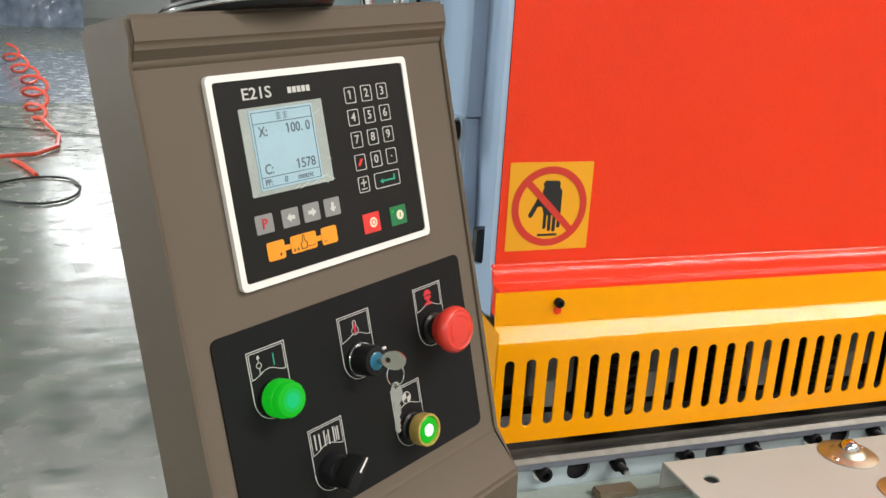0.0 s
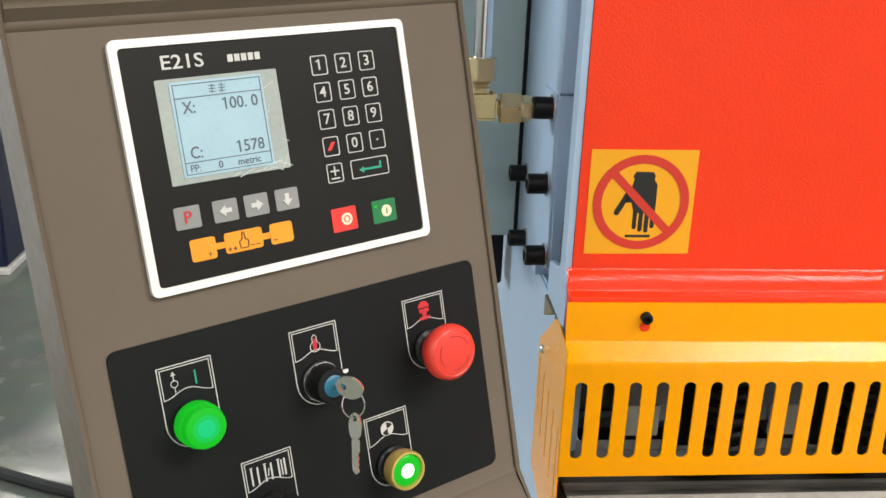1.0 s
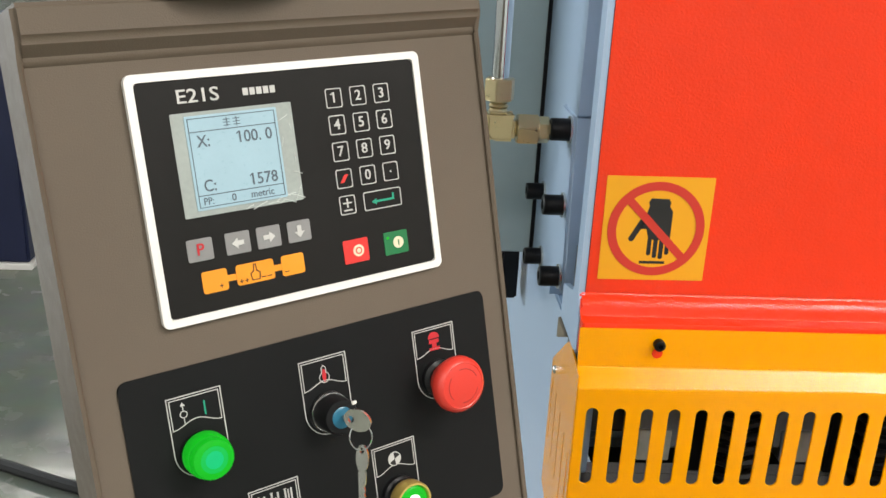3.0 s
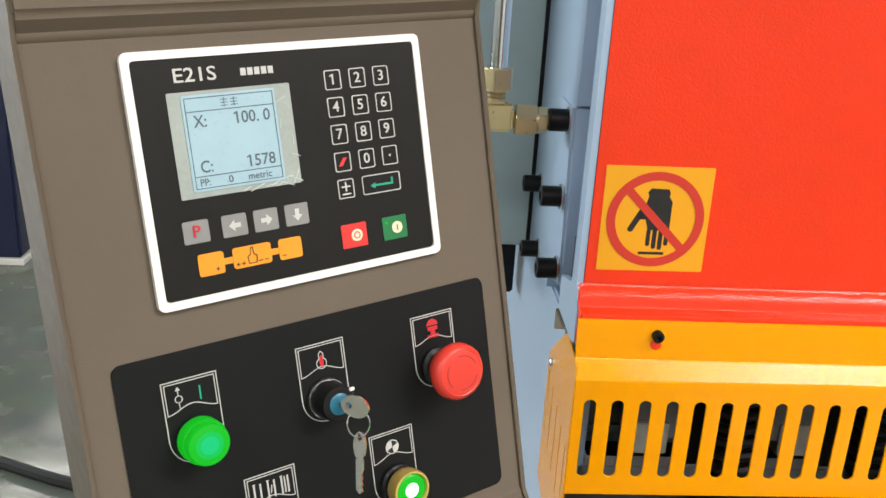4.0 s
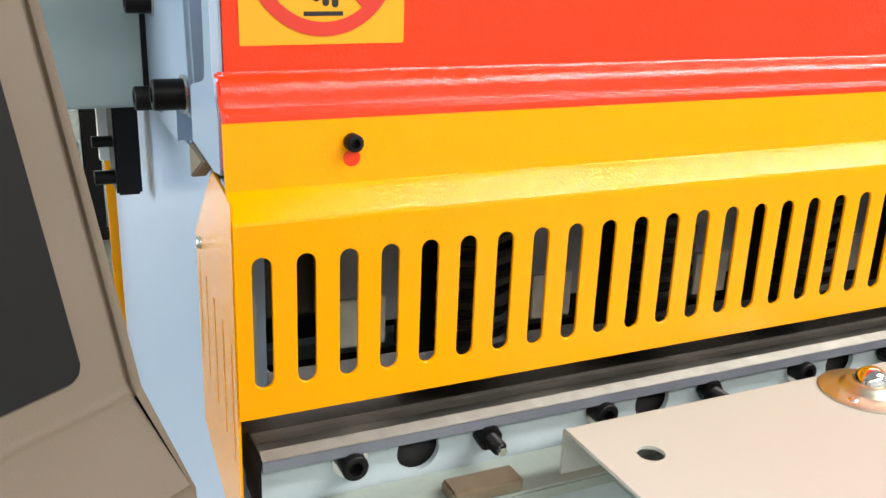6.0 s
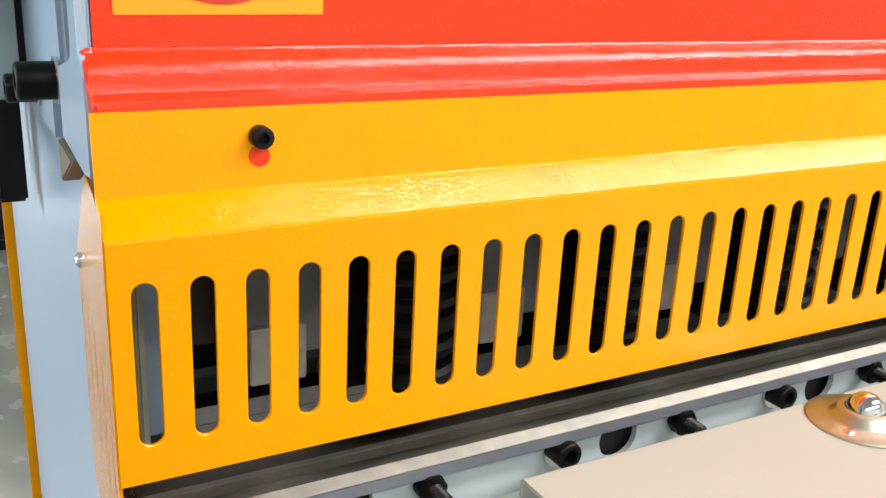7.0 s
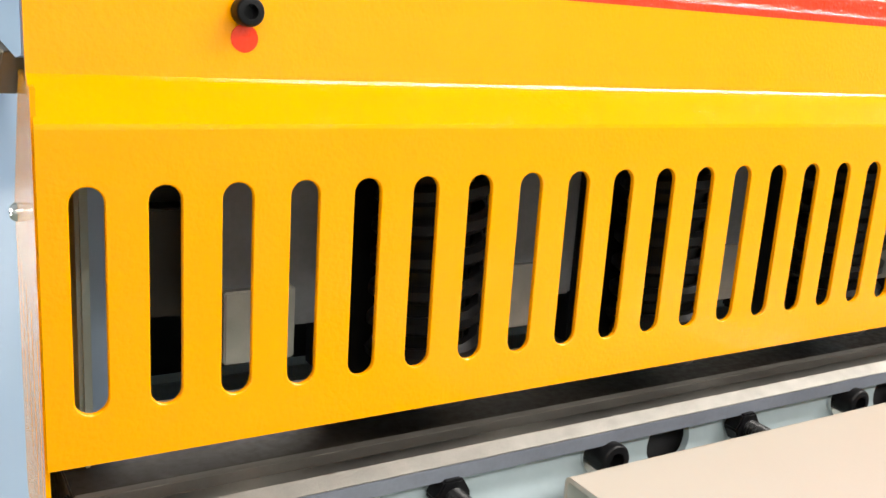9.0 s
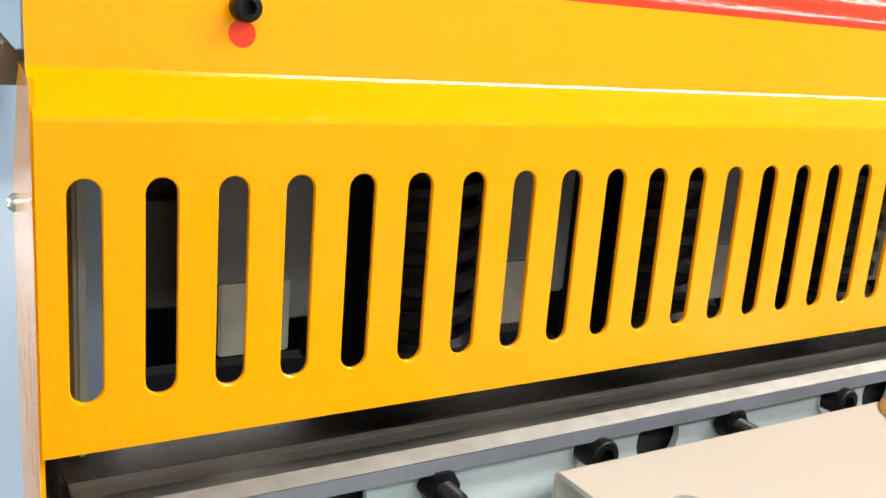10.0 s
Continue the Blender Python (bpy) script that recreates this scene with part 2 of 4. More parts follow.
def stroke(pts, width, depth=0.0004, at=0.0, bm=None, closed=False):
    """A flat line of some width along points in the xy plane."""
    bm = bm or bmesh.new()
    P = [Vector(p) for p in pts]
    n = len(P)
    rows = []
    for i, p in enumerate(P):
        a = P[i - 1] if (i or closed) else p
        b = P[(i + 1) % n] if (i < n - 1 or closed) else p
        d0, d1 = (p - a), (b - p)
        d0 = d0.normalized() if d0.length else d1.normalized()
        d1 = d1.normalized() if d1.length else d0
        t = d0 + d1
        t = t.normalized() if t.length > 1e-6 else d0
        nrm = Vector((-t.y, t.x))
        k = width / 2 / max(0.5, nrm.dot(Vector((-d0.y, d0.x))))
        rows.append([bm.verts.new((q.x, q.y, z)) for q, z in ((p + nrm * k, at), (p + nrm * k, at + depth), (p - nrm * k, at + depth), (p - nrm * k, at))])
    pairs = list(zip(rows, rows[1:])) + ([(rows[-1], rows[0])] if closed else [])
    for a, b in pairs:
        for k in range(4):
            bm.faces.new((a[k], a[(k + 1) % 4], b[(k + 1) % 4], b[k]))
    if not closed:
        bm.faces.new(rows[0])
        bm.faces.new(rows[-1][::-1])
    return bm


def tube(pts, r, n=12, bm=None, closed=False):
    bm = bm or bmesh.new()
    P = [Vector(p) for p in pts]
    rings, up = [], Vector((0, 0, 1))
    for i, p in enumerate(P):
        if closed:
            t = (P[(i + 1) % len(P)] - P[i - 1]).normalized()
        else:
            t = (P[min(i + 1, len(P) - 1)] - P[max(i - 1, 0)]).normalized()
        side = t.cross(up)
        if side.length < 0.05:
            side = t.cross(Vector((1, 0, 0)))
        side.normalize()
        over = side.cross(t).normalized()
        up = over
        rings.append([bm.verts.new(p + r * (math.cos(math.tau * k / n) * side + math.sin(math.tau * k / n) * over)) for k in range(n)])
    pairs = list(zip(rings, rings[1:])) + ([(rings[-1], rings[0])] if closed else [])
    for a, b in pairs:
        for k in range(n):
            bm.faces.new((a[k], a[(k + 1) % n], b[(k + 1) % n], b[k]))
    if not closed:
        bm.faces.new(rings[0])
        bm.faces.new(rings[-1])
    return bm


def words(text, size, x, y, z, bm=None, align="CENTER", squeeze=1.0, depth=0.0004):
    """Built-in letters as mesh, standing in the xy plane."""
    cu = bpy.data.curves.new("letters", "FONT")
    cu.body, cu.size, cu.align_x, cu.align_y, cu.extrude = text, size, align, "CENTER", depth / 2
    cu.resolution_u, cu.offset = 3, size * 0.008
    ob = bpy.data.objects.new("letters", cu)
    scene.collection.objects.link(ob)
    me = bpy.data.meshes.new_from_object(ob.evaluated_get(bpy.context.evaluated_depsgraph_get()))
    bm = bm or bmesh.new()
    me.transform(Matrix.Translation((x, y, z + depth / 2)) @ Matrix.Diagonal((squeeze, 1, 1, 1)))
    bm.from_mesh(me)
    if text[0] == "1":
        x0, top = min(v.co.x for v in me.vertices), max(v.co.y for v in me.vertices)
        stroke([(x0 - 0.16 * size * squeeze, top - 0.15 * size), (x0 + 0.06 * size * squeeze, top - 0.02 * size)], 0.075 * size, depth, z + 0.00001, bm)
    bpy.data.objects.remove(ob)
    bpy.data.curves.remove(cu)
    bpy.data.meshes.remove(me)
    return bm


def turned(bm, m):
    bm.transform(m)
    return bm


# ---- the hall ----
setting("floor", box(HALL_X0, HALL_X1, HALL_Y0, HALL_Y1, -0.1, 0.0), FLOORM, "worn glossy grey-green epoxy workshop floor", "floor")
# thin slab: a reflection in the glossy floor, laid on as a blue-grey band
setting("floor_reflection_band", box(HALL_X0, HALL_X1, 8.45, 13.0, 0.0, 0.004), REFLECTM, "blue-grey band that paints a reflection on the floor", "floor marking")
bm = bmesh.new()
xs = [HALL_X0, -1.95, 0.45, HALL_X1]
box(xs[0], xs[1], HALL_Y1, HALL_Y1 + 0.2, 0, HALL_H, bm=bm)
box(xs[2], xs[3], HALL_Y1, HALL_Y1 + 0.2, 0, HALL_H, bm=bm)
for z0, z1 in ((0, 3.70), (4.50, 4.85), (5.65, HALL_H)):
    box(xs[1], xs[2], HALL_Y1, HALL_Y1 + 0.2, z0, z1, bm=bm)
setting("wall_north", bm, WALLM, "plain pale painted hall wall with a window", "wall")
setting("wall_south", box(HALL_X0, HALL_X1, HALL_Y0 - 0.2, HALL_Y0, 0, HALL_H), WALLM, "plain pale painted hall wall", "wall")
setting("wall_east", box(HALL_X1, HALL_X1 + 0.2, HALL_Y0, HALL_Y1, 0, HALL_H), WALLM, "plain pale painted hall wall", "wall")
bm = bmesh.new()
box(HALL_X0 - 0.2, HALL_X0, HALL_Y0, 2.0, 0, HALL_H, bm=bm)
box(HALL_X0 - 0.2, HALL_X0, 8.0, HALL_Y1, 0, HALL_H, bm=bm)
box(HALL_X0 - 0.2, HALL_X0, 2.0, 8.0, 0, 1.4, bm=bm)
box(HALL_X0 - 0.2, HALL_X0, 2.0, 8.0, 3.8, HALL_H, bm=bm)
setting("wall_west", bm, WALLM, "plain pale painted hall wall with a window band", "wall")
bm = bmesh.new()
edges = [HALL_Y0]
for rx, ry, rsx, rsy, watts in ROOF_LIGHT_AND_FILL:
    edges += [ry - rsy / 2, ry + rsy / 2]
edges.append(HALL_Y1)
for a, b in zip(edges[::2], edges[1::2]):
    box(HALL_X0, HALL_X1, a, b, HALL_H, HALL_H + 0.15, bm=bm)
for rx, ry, rsx, rsy, watts in ROOF_LIGHT_AND_FILL:
    box(HALL_X0, rx - rsx / 2, ry - rsy / 2, ry + rsy / 2, HALL_H, HALL_H + 0.15, bm=bm)
    box(rx + rsx / 2, HALL_X1, ry - rsy / 2, ry + rsy / 2, HALL_H, HALL_H + 0.15, bm=bm)
setting("ceiling", bm, CEILM, "grey sheet-metal hall roof with a long roof light and two added fill openings", "ceiling")

# ---- the guillotine shear ----
LEN = 2.5                     # width of the machine along x
PITCH, SLOT_W, SLOT_LO, SLOT_HI, SLOT_X = 0.0305, 0.0135, 0.8725, 0.9680, 0.0180

shear = thing("guillotine_shear", "hydraulic guillotine shear with red ram, pale blue frame and steel bed", "machine")

# red ram: flat sheet with a folded lip along its lower edge
prof = [(0.054, 2.00), (0.054, 1.0820), (0.064, 1.0820), (0.064, 2.00)]
part("ram_sheet", prism(prof, LEN - 0.001, "x", 0.0095), RED, shear, "glossy orange-red painted ram sheet")
prof = [(0.0535, 1.0795), (0.0512, 1.0785), (0.0475, 1.0752), (0.0448, 1.0722), (0.0435, 1.0690), (0.0427, 1.0650), (0.0420, 1.0610), (0.0410, 1.0594), (0.0290, 1.0585),
        (0.0256, 1.0578), (0.0250, 1.0555), (0.0250, 1.0180), (0.064, 1.0180), (0.064, 1.0818), (0.0545, 1.0818)]
bm = prism(prof, LEN - 0.0005, "x", 0.0030)
bmesh.ops.bevel(bm, geom=[e for e in bm.edges if max(v.co.x for v in e.verts) < 0.0031], offset=0.0020, segments=3, affect="EDGES")
part("ram_lip", bm, RED, shear, "glossy red folded lip along the lower edge", smooth=50)

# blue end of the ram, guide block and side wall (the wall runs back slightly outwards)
# unseen box, added to stop roof light leaking in behind the guard
part("ram_light_block", box(0.048, LEN, 0.0645, 0.48, 1.019, 1.98, 0.003), SHADEGREY, shear)
gus = [(0.0400, 1.0150), (0.0400, 1.0560), (0.0450, 1.0620), (0.0480, 1.0740), (0.0548, 1.0810), (0.0548, 2.0), (0.0780, 2.0), (0.0785, 1.0810), (0.0820, 1.0735), (0.0900, 1.0705),
       (0.1340, 1.0615), (0.1370, 1.0580), (0.1370, 1.0180), (0.0600, 1.0130)]
part("ram_end_plate", prism(gus, 0.0070, "x", 0.0015, 0.0005), BLUE, shear, "pale blue end plate of the ram with a rounded notch")
part("gusset_foot", prism([(0.1365, 1.0174), (0.0850, 1.0140), (0.1365, 0.9900)], 0.012, "x", -0.0015, 0.001), BARESTEEL, shear, "bare brown steel block under the gusset")
part("guide_block", prism([(0.1920, 1.020), (0.2130, 1.248), (0.3000, 1.248), (0.2890, 1.020)], 0.0260, "x", 0.0110, 0.004, 3), BLUE, shear, "thick pale blue guide block with bolts")
part("guide_plate", box(0.0145, 0.0365, 0.2890, 0.452, 0.985, 1.2480, 0.0), BLUE, shear)
part("guide_upper", box(0.0145, 0.0365, 0.2080, 0.452, 1.2481, 2.0, 0.0), BLUE, shear)
WALL = pose(0.0200, 0.12, 0, 0, 0, -1.3)
part("side_wall", box(0.0, 0.03, 0.0, 1.13, 0.0, 0.984, 0.003), BLUE, shear, "pale blue painted side wall", WALL)
part("upper_side_wall", box(0.0370, 0.0470, 0.080, 1.25, 0.9845, 2.0, 0.003), BLUE, shear)
part("rear_edge_guard", box(-0.016, 0.03, 1.135, 1.155, 0.0, 1.6, 0.002), YELLOW, shear, "yellow painted rear edge strip", WALL)
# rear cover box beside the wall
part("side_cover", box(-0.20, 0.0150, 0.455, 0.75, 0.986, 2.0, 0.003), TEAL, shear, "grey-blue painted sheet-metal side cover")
part("cover_seam", box(0.0085, 0.0142, 0.4515, 0.4548, 0.986, 2.0, 0.0003), BLACK, shear)
# right-hand end of the machine
part("far_side_wall", box(LEN + 0.01, LEN + 0.05, -0.02, 1.3, 0.0, 2.0, 0.003), BLUE, shear)


def cap_screw(r, length, socket=True):
    """A black socket-head screw that points along +z from 0."""
    h = length
    k = 0.08 * r
    prof = [(0, 0), (r, 0), (r, h - 2 * k), (r - k, h - k * 0.4), (r - 2 * k, h)]
    prof += [(r * 0.52, h), (r * 0.5, h - r * 0.8), (0, h - r * 0.8)] if socket else [(0, h)]
    return lathe(prof, 20)


def washer(r0, r1, h):
    return loop_band(circle(0, 0, r1, 24), circle(0, 0, r0, 24), h)


OUT = Matrix.Rotation(radians(-90), 4, "Y")      # +z of a part turned to -x
for by, bz, wx in ((0.225, 1.131, 0.0112), (0.210, 1.041, 0.0112)):
    o = part("hex_bolt", cap_screw(0.0130, 0.028), BLACK, shear, "black socket-head bolt", Matrix.Translation((wx, by, bz)) @ OUT)
    part("washer", washer(0.008, 0.0160, 0.0025), KEYMETAL, o, "", Matrix.Translation((0, 0, 0.001)))
o = part("hex_bolt", cap_screw(0.0140, 0.026), BLACK, shear, "black hydraulic port screw", Matrix.Translation((0.0112, 0.230, 1.226)) @ OUT)
part("washer", washer(0.008, 0.0170, 0.0025), KEYMETAL, o)
for by, bz in ((0.398, 1.100), (0.373, 1.010)):
    o = part("hex_bolt", cap_screw(0.0120, 0.026), BLACK, shear, "black socket-head bolt", Matrix.Translation((0.0145, by, bz)) @ OUT)
    part("washer", washer(0.008, 0.0150, 0.0025), KEYMETAL, o)

# black latch under the side cover
latch = part("latch_bracket", box(-0.012, 0.0180, 0.600, 0.67, 0.850, 0.985, 0.003), BLACK, shear, "black steel latch bracket")
part("latch_pin", turned(cap_screw(0.007, 0.024), Matrix.Translation((-0.012, 0.62, 0.915)) @ OUT), BLACK, latch)
part("latch_pin", turned(cap_screw(0.009, 0.024), Matrix.Translation((-0.012, 0.62, 0.870)) @ OUT), BLACK, latch)
part("latch_plate", box(-0.020, 0.020, 0.715, 0.73, 0.868, 0.985, 0.001), WHITE, shear, "pale plate behind the latch")

# bed: steel blade strips, table, beam with bolts and holes, ledge
blade = prism([(0.0042, 0.8040), (0.0042, 0.8122), (0.0123, 0.8164), (0.0212, 0.8172), (0.0212, 0.8040)], LEN - 0.0155, "x", 0.0155)
part("lower_blade", blade, STEEL, shear, "worn bright ground steel blade strip with a chamfer", smooth=0)
part("blade_backing", box(0.0155, LEN, 0.0217, 0.0330, 0.8090, 0.8168, 0.0006), DULLSTEEL, shear, "dull ground steel strip")
part("blade_spacer", box(0.0155, LEN, 0.0337, 0.0400, 0.8090, 0.8162, 0.0006), DULLSTEEL, shear, "dull ground steel strip")
part("bed_lip", box(0.0155, LEN, 0.0030, 0.0040, 0.8034, 0.8119, 0.0003), BEDLIP, shear, "blue-grey front face of the blade")
part("bed_table", box(0.0155, LEN, 0.0405, 0.118, 0.770, 0.8120, 0.001), DARKSTEEL, shear, "dark oily steel bed")
part("bed_rear", box(0.0480, LEN, 0.1185, 0.145, 0.770, 0.8110, 0.001), DARKSTEEL, shear)
part("blade_end", box(0.0120, 0.0150, 0.0045, 0.045, 0.7700, 0.8150, 0.001), BLACK, shear, "black end of the blade bed")
part("ledge_block", box(0.148, 0.208, -0.0390, -0.016, 0.7682, 0.7800, 0.002), BARESTEEL, shear, "worn beige-brown block on the ledge")
STEP = 0.2240


def beam_mesh():
    """The front of the bed with round holes through its plate."""
    bm = bmesh.new()
    z0, z1, r, yf, yb = 0.60, 0.8083, 0.0180, 0.0130, 0.0180
    x = 0.0155
    cz = 0.7900
    hole_x = [0.141 + STEP * i for i in range(10)]
    n = 24
    for i, hx in enumerate(hole_x):
        xr = hx + STEP / 2 if i < 9 else LEN
        for y, flip in ((yf, False), (yb, True)):
            top = [(hx + r * math.cos(a), cz + r * math.sin(a)) for a in np.linspace(math.pi, 0, n // 2 + 1)]
            low = [(hx + r * math.cos(a), cz + r * math.sin(a)) for a in np.linspace(math.pi, math.tau, n // 2 + 1)]
            up_poly = [(x, cz), *top, (xr, cz), (xr, z1), (x, z1)]
            dn_poly = [(x, cz), *low, (xr, cz), (xr, z0), (x, z0)]
            for poly in (up_poly, dn_poly):
                vs = [bm.verts.new((a, y, b)) for a, b in poly]
                bm.faces.new(vs if flip else vs[::-1])
        ring = circle(hx, cz, r, n)
        a = [bm.verts.new((p, yf, q)) for p, q in ring]
        b = [bm.verts.new((p, yb, q)) for p, q in ring]
        for k in range(n):
            bm.faces.new((a[k], a[(k + 1) % n], b[(k + 1) % n], b[k]))
        x = xr
    v = [bm.verts.new(p) for p in ((0.0155, yf, z0), (0.0155, yb, z0), (0.0155, yb, z1), (0.0155, yf, z1))]
    bm.faces.new(v)
    v = [bm.verts.new(p) for p in ((0.0155, yf, z1), (LEN, yf, z1), (LEN, yb, z1), (0.0155, yb, z1))]
    bm.faces.new(v)
    bmesh.ops.remove_doubles(bm, verts=bm.verts[:], dist=1e-5)
    return bm


part("bed_beam", beam_mesh(), BEAM, shear, "pale grey-blue painted bed beam with round holes")
# dark sheets added behind the beam so that its holes look shaded
part("beam_shade_back", box(0.0160, LEN, 0.0400, 0.045, 0.0, 0.7690), HOLESHADE, shear)
part("hole_shade_sheet", box(0.0160, LEN, 0.0270, 0.0390, 0.600, 0.8080), HOLESHADE, shear)
part("beam_apron", box(0.0155, LEN, 0.060, 0.080, 0.05, 0.599, 0.002), BEAM, shear)
part("bed_ledge", box(0.0155, LEN, -0.040, 0.0125, 0.7560, 0.7680, 0.002), GREYGREEN, shear, "pale grey-green ledge under the bolts")
part("bed_leg", box(0.048, 0.08, 0.125, 0.9, 0.0, 0.768, 0.003), BLUE, shear)
TOWARD = Matrix.Rotation(radians(90), 4, "X")    # +z of a part turned to -y


def hex_prism(r, h, bm=None, at=0.0):
    return prism([(r * math.cos(math.tau * i / 6), r * math.sin(math.tau * i / 6)) for i in range(6)], h, "z", at, 0.0012, 2, bm)


for i in range(10):
    bx = 0.084 + STEP * i
    o = part("bed_bolt", cap_screw(0.0105, 0.016), BLACK, shear, "black socket-head bolt", Matrix.Translation((bx, 0.0125, 0.7950)) @ TOWARD)
    part("washer", washer(0.007, 0.0145, 0.0025), CHROME, o)
    ax = 0.198 + STEP * i
    o = part("adjusting_screw", lathe([(0, 0), (0.0055, 0)] + [(0.0055 if k % 2 else 0.0064, 0.012 + 0.0011 * k) for k in range(16)] + [(0.0045, 0.0305), (0, 0.0305)], 14), BLACK, shear, "black threaded adjusting screw with lock nut", Matrix.Translation((ax, 0.0125, 0.7950)) @ TOWARD)
    part("lock_nut", hex_prism(0.0115, 0.012, None, 0.001), BLACK, o)
    part("screw_tip", lathe([(0, 0.030), (0.0044, 0.030), (0.0040, 0.034), (0, 0.034)], 6), CHROME, o, "bright worn tip")

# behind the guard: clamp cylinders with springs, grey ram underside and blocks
# ram underside, its shade put into the dark grey colour
part("ram_back", box(0.02, LEN, 0.150, 0.17, 0.905, 1.10, 0.002), SHADEGREY, shear, "lower part of the ram in a grey darkened for shade")
part("upper_blade", box(0.02, LEN, 0.128, 0.1495, 0.868, 0.930, 0.001), DARKSTEEL, shear, "dark oily steel upper blade")
# dark screen, added only to cover the lit floor behind the bed
part("rear_dark_screen", box(0.052, LEN, 0.620, 0.628, 0.0, 0.95, 0.002), SHADEGREY, shear, "added dark sheet that hides the lit floor behind the bed")
part("inner_end_plate", box(0.0240, 0.0300, 0.066, 0.117, 0.8145, 1.01, 0.002), GREYGREEN, shear)
part("stop_bar", box(0.052, LEN, 0.300, 0.320, 0.7390, 0.7555, 0.001), GREYGREEN, shear, "pale grey-green bar behind the bed")
for i in range(12):
    cx = 0.208 + 0.178 * i
    c = part("clamp_cylinder", lathe([(0, 0.832), (0.028, 0.832), (0.030, 0.836), (0.030, 0.846), (0.022, 0.848), (0.022, 1.014), (0, 1.014)], 24), RUBBER, shear, "black clamp cylinder with a coil spring", Matrix.Translation((cx, 0.058, 0)))
    turns = 9
    helix = [(0.0285 * math.cos(a), 0.0285 * math.sin(a), 0.850 + 0.160 * a / (math.tau * turns)) for a in np.linspace(0, math.tau * turns, turns * 14)]
    part("spring", tube(helix, 0.0055, 7), BLACK, c, "black oily coil spring")
for i in range(12):
    gx = 0.130 + 0.178 * i
    # black boxes added between the holders to stand in for deep shade
    part("clamp_gap_shade", box(gx + 0.032, gx + 0.137, 0.092, 0.122, 0.832, 1.016, 0.002), BLACK, shear, "black box standing in for the shade between clamps")
    part("clamp_holder", box(gx - 0.040, gx + 0.030, 0.090, 0.125, 0.868, 1.017, 0.002), CLAMPGREY, shear, "dull grey holder block")
    part("clamp_foot", box(gx - 0.030, gx + 0.010, 0.084, 0.111, 0.852, 0.893, 0.001), STEEL, shear, "bright machined steel block")

# ---- yellow finger guard ----
guard = thing("finger_guard", "yellow painted slotted finger guard screwed to the red ram", "guard")


def slotted_panel(count):
    bm = bmesh.new()
    z0, z1, yf, yb, r = 0.850, 0.9905, 0.0, 0.0025, SLOT_W / 2
    cols = [SLOT_X + PITCH * i for i in range(count)]
    x0 = 0.0
    for i, c in enumerate(cols):
        x1 = c + PITCH / 2
        lo, hi = SLOT_LO + r, SLOT_HI - r
        right = [(c + r * math.cos(a), lo + r * math.sin(a)) for a in np.linspace(-math.pi / 2, 0, 6)] + [(c + r * math.cos(a), hi + r * math.sin(a)) for a in np.linspace(0, math.pi / 2, 6)]
        left = [(2 * c - a, b) for a, b in right]
        cham = 0.0005
        for y, grow in ((yf, cham), (yb, 0.0)):
            g = lambda pts: [(c + (a - c) * (1 + grow / r), b + (grow if b > (lo + hi) / 2 else -grow)) for a, b in pts]
            for side, xe in ((g(left), x0), (g(right), x1)):
                poly = [(xe, z0), (c, z0), *side, (c, z1), (xe, z1)]
                bm.faces.new([bm.verts.new((a, y, b)) for a, b in poly])
        ring = right + left[::-1][1:-1]
        wide = [(c + (a - c) * (1 + cham / r), b + (cham if b > (lo + hi) / 2 else -cham)) for a, b in ring]
        rows = [[bm.verts.new((a, y, b)) for a, b in pts] for pts, y in ((wide, yf), (ring, yf + cham), (ring, yb))]
        n = len(ring)
        for p, q in zip(rows, rows[1:]):
            for k in range(n):
                bm.faces.new((p[k], p[(k + 1) % n], q[(k + 1) % n], q[k]))
        x0 = x1
    for x in (0.0, x0):
        bm.faces.new([bm.verts.new(p) for p in ((x, yf, z0), (x, yb, z0), (x, yb, z1), (x, yf, z1))])
    bm.faces.new([bm.verts.new(p) for p in ((0, yf, z0), (x0, yf, z0), (x0, yb, z0), (0, yb, z0))])
    # folded upper flange, with rounded bends
    fold = [(0.0, 0.9905), (0.0006, 0.9925), (0.0140, 1.0065), (0.0160, 1.0085), (0.0170, 1.0100), (0.0205, 1.0535), (0.0230, 1.0535), (0.0195, 1.0095), (0.0180, 1.0060), (0.0030, 0.9905)]
    low = [bm.verts.new((0.0, a, b)) for a, b in fold]
    high = [bm.verts.new((x0, a, b)) for a, b in fold]
    n = len(fold)
    for k in range(n - 1):
        bm.faces.new((low[k], low[k + 1], high[k + 1], high[k]))
    bm.faces.new(low)
    bm.faces.new(high[::-1])
    bmesh.ops.remove_doubles(bm, verts=bm.verts[:], dist=2e-5)
    return bm


part("front_panel", slotted_panel(80), YELLOW, guard, "glossy yellow sheet with a row of long slots and a folded flange", smooth=0)


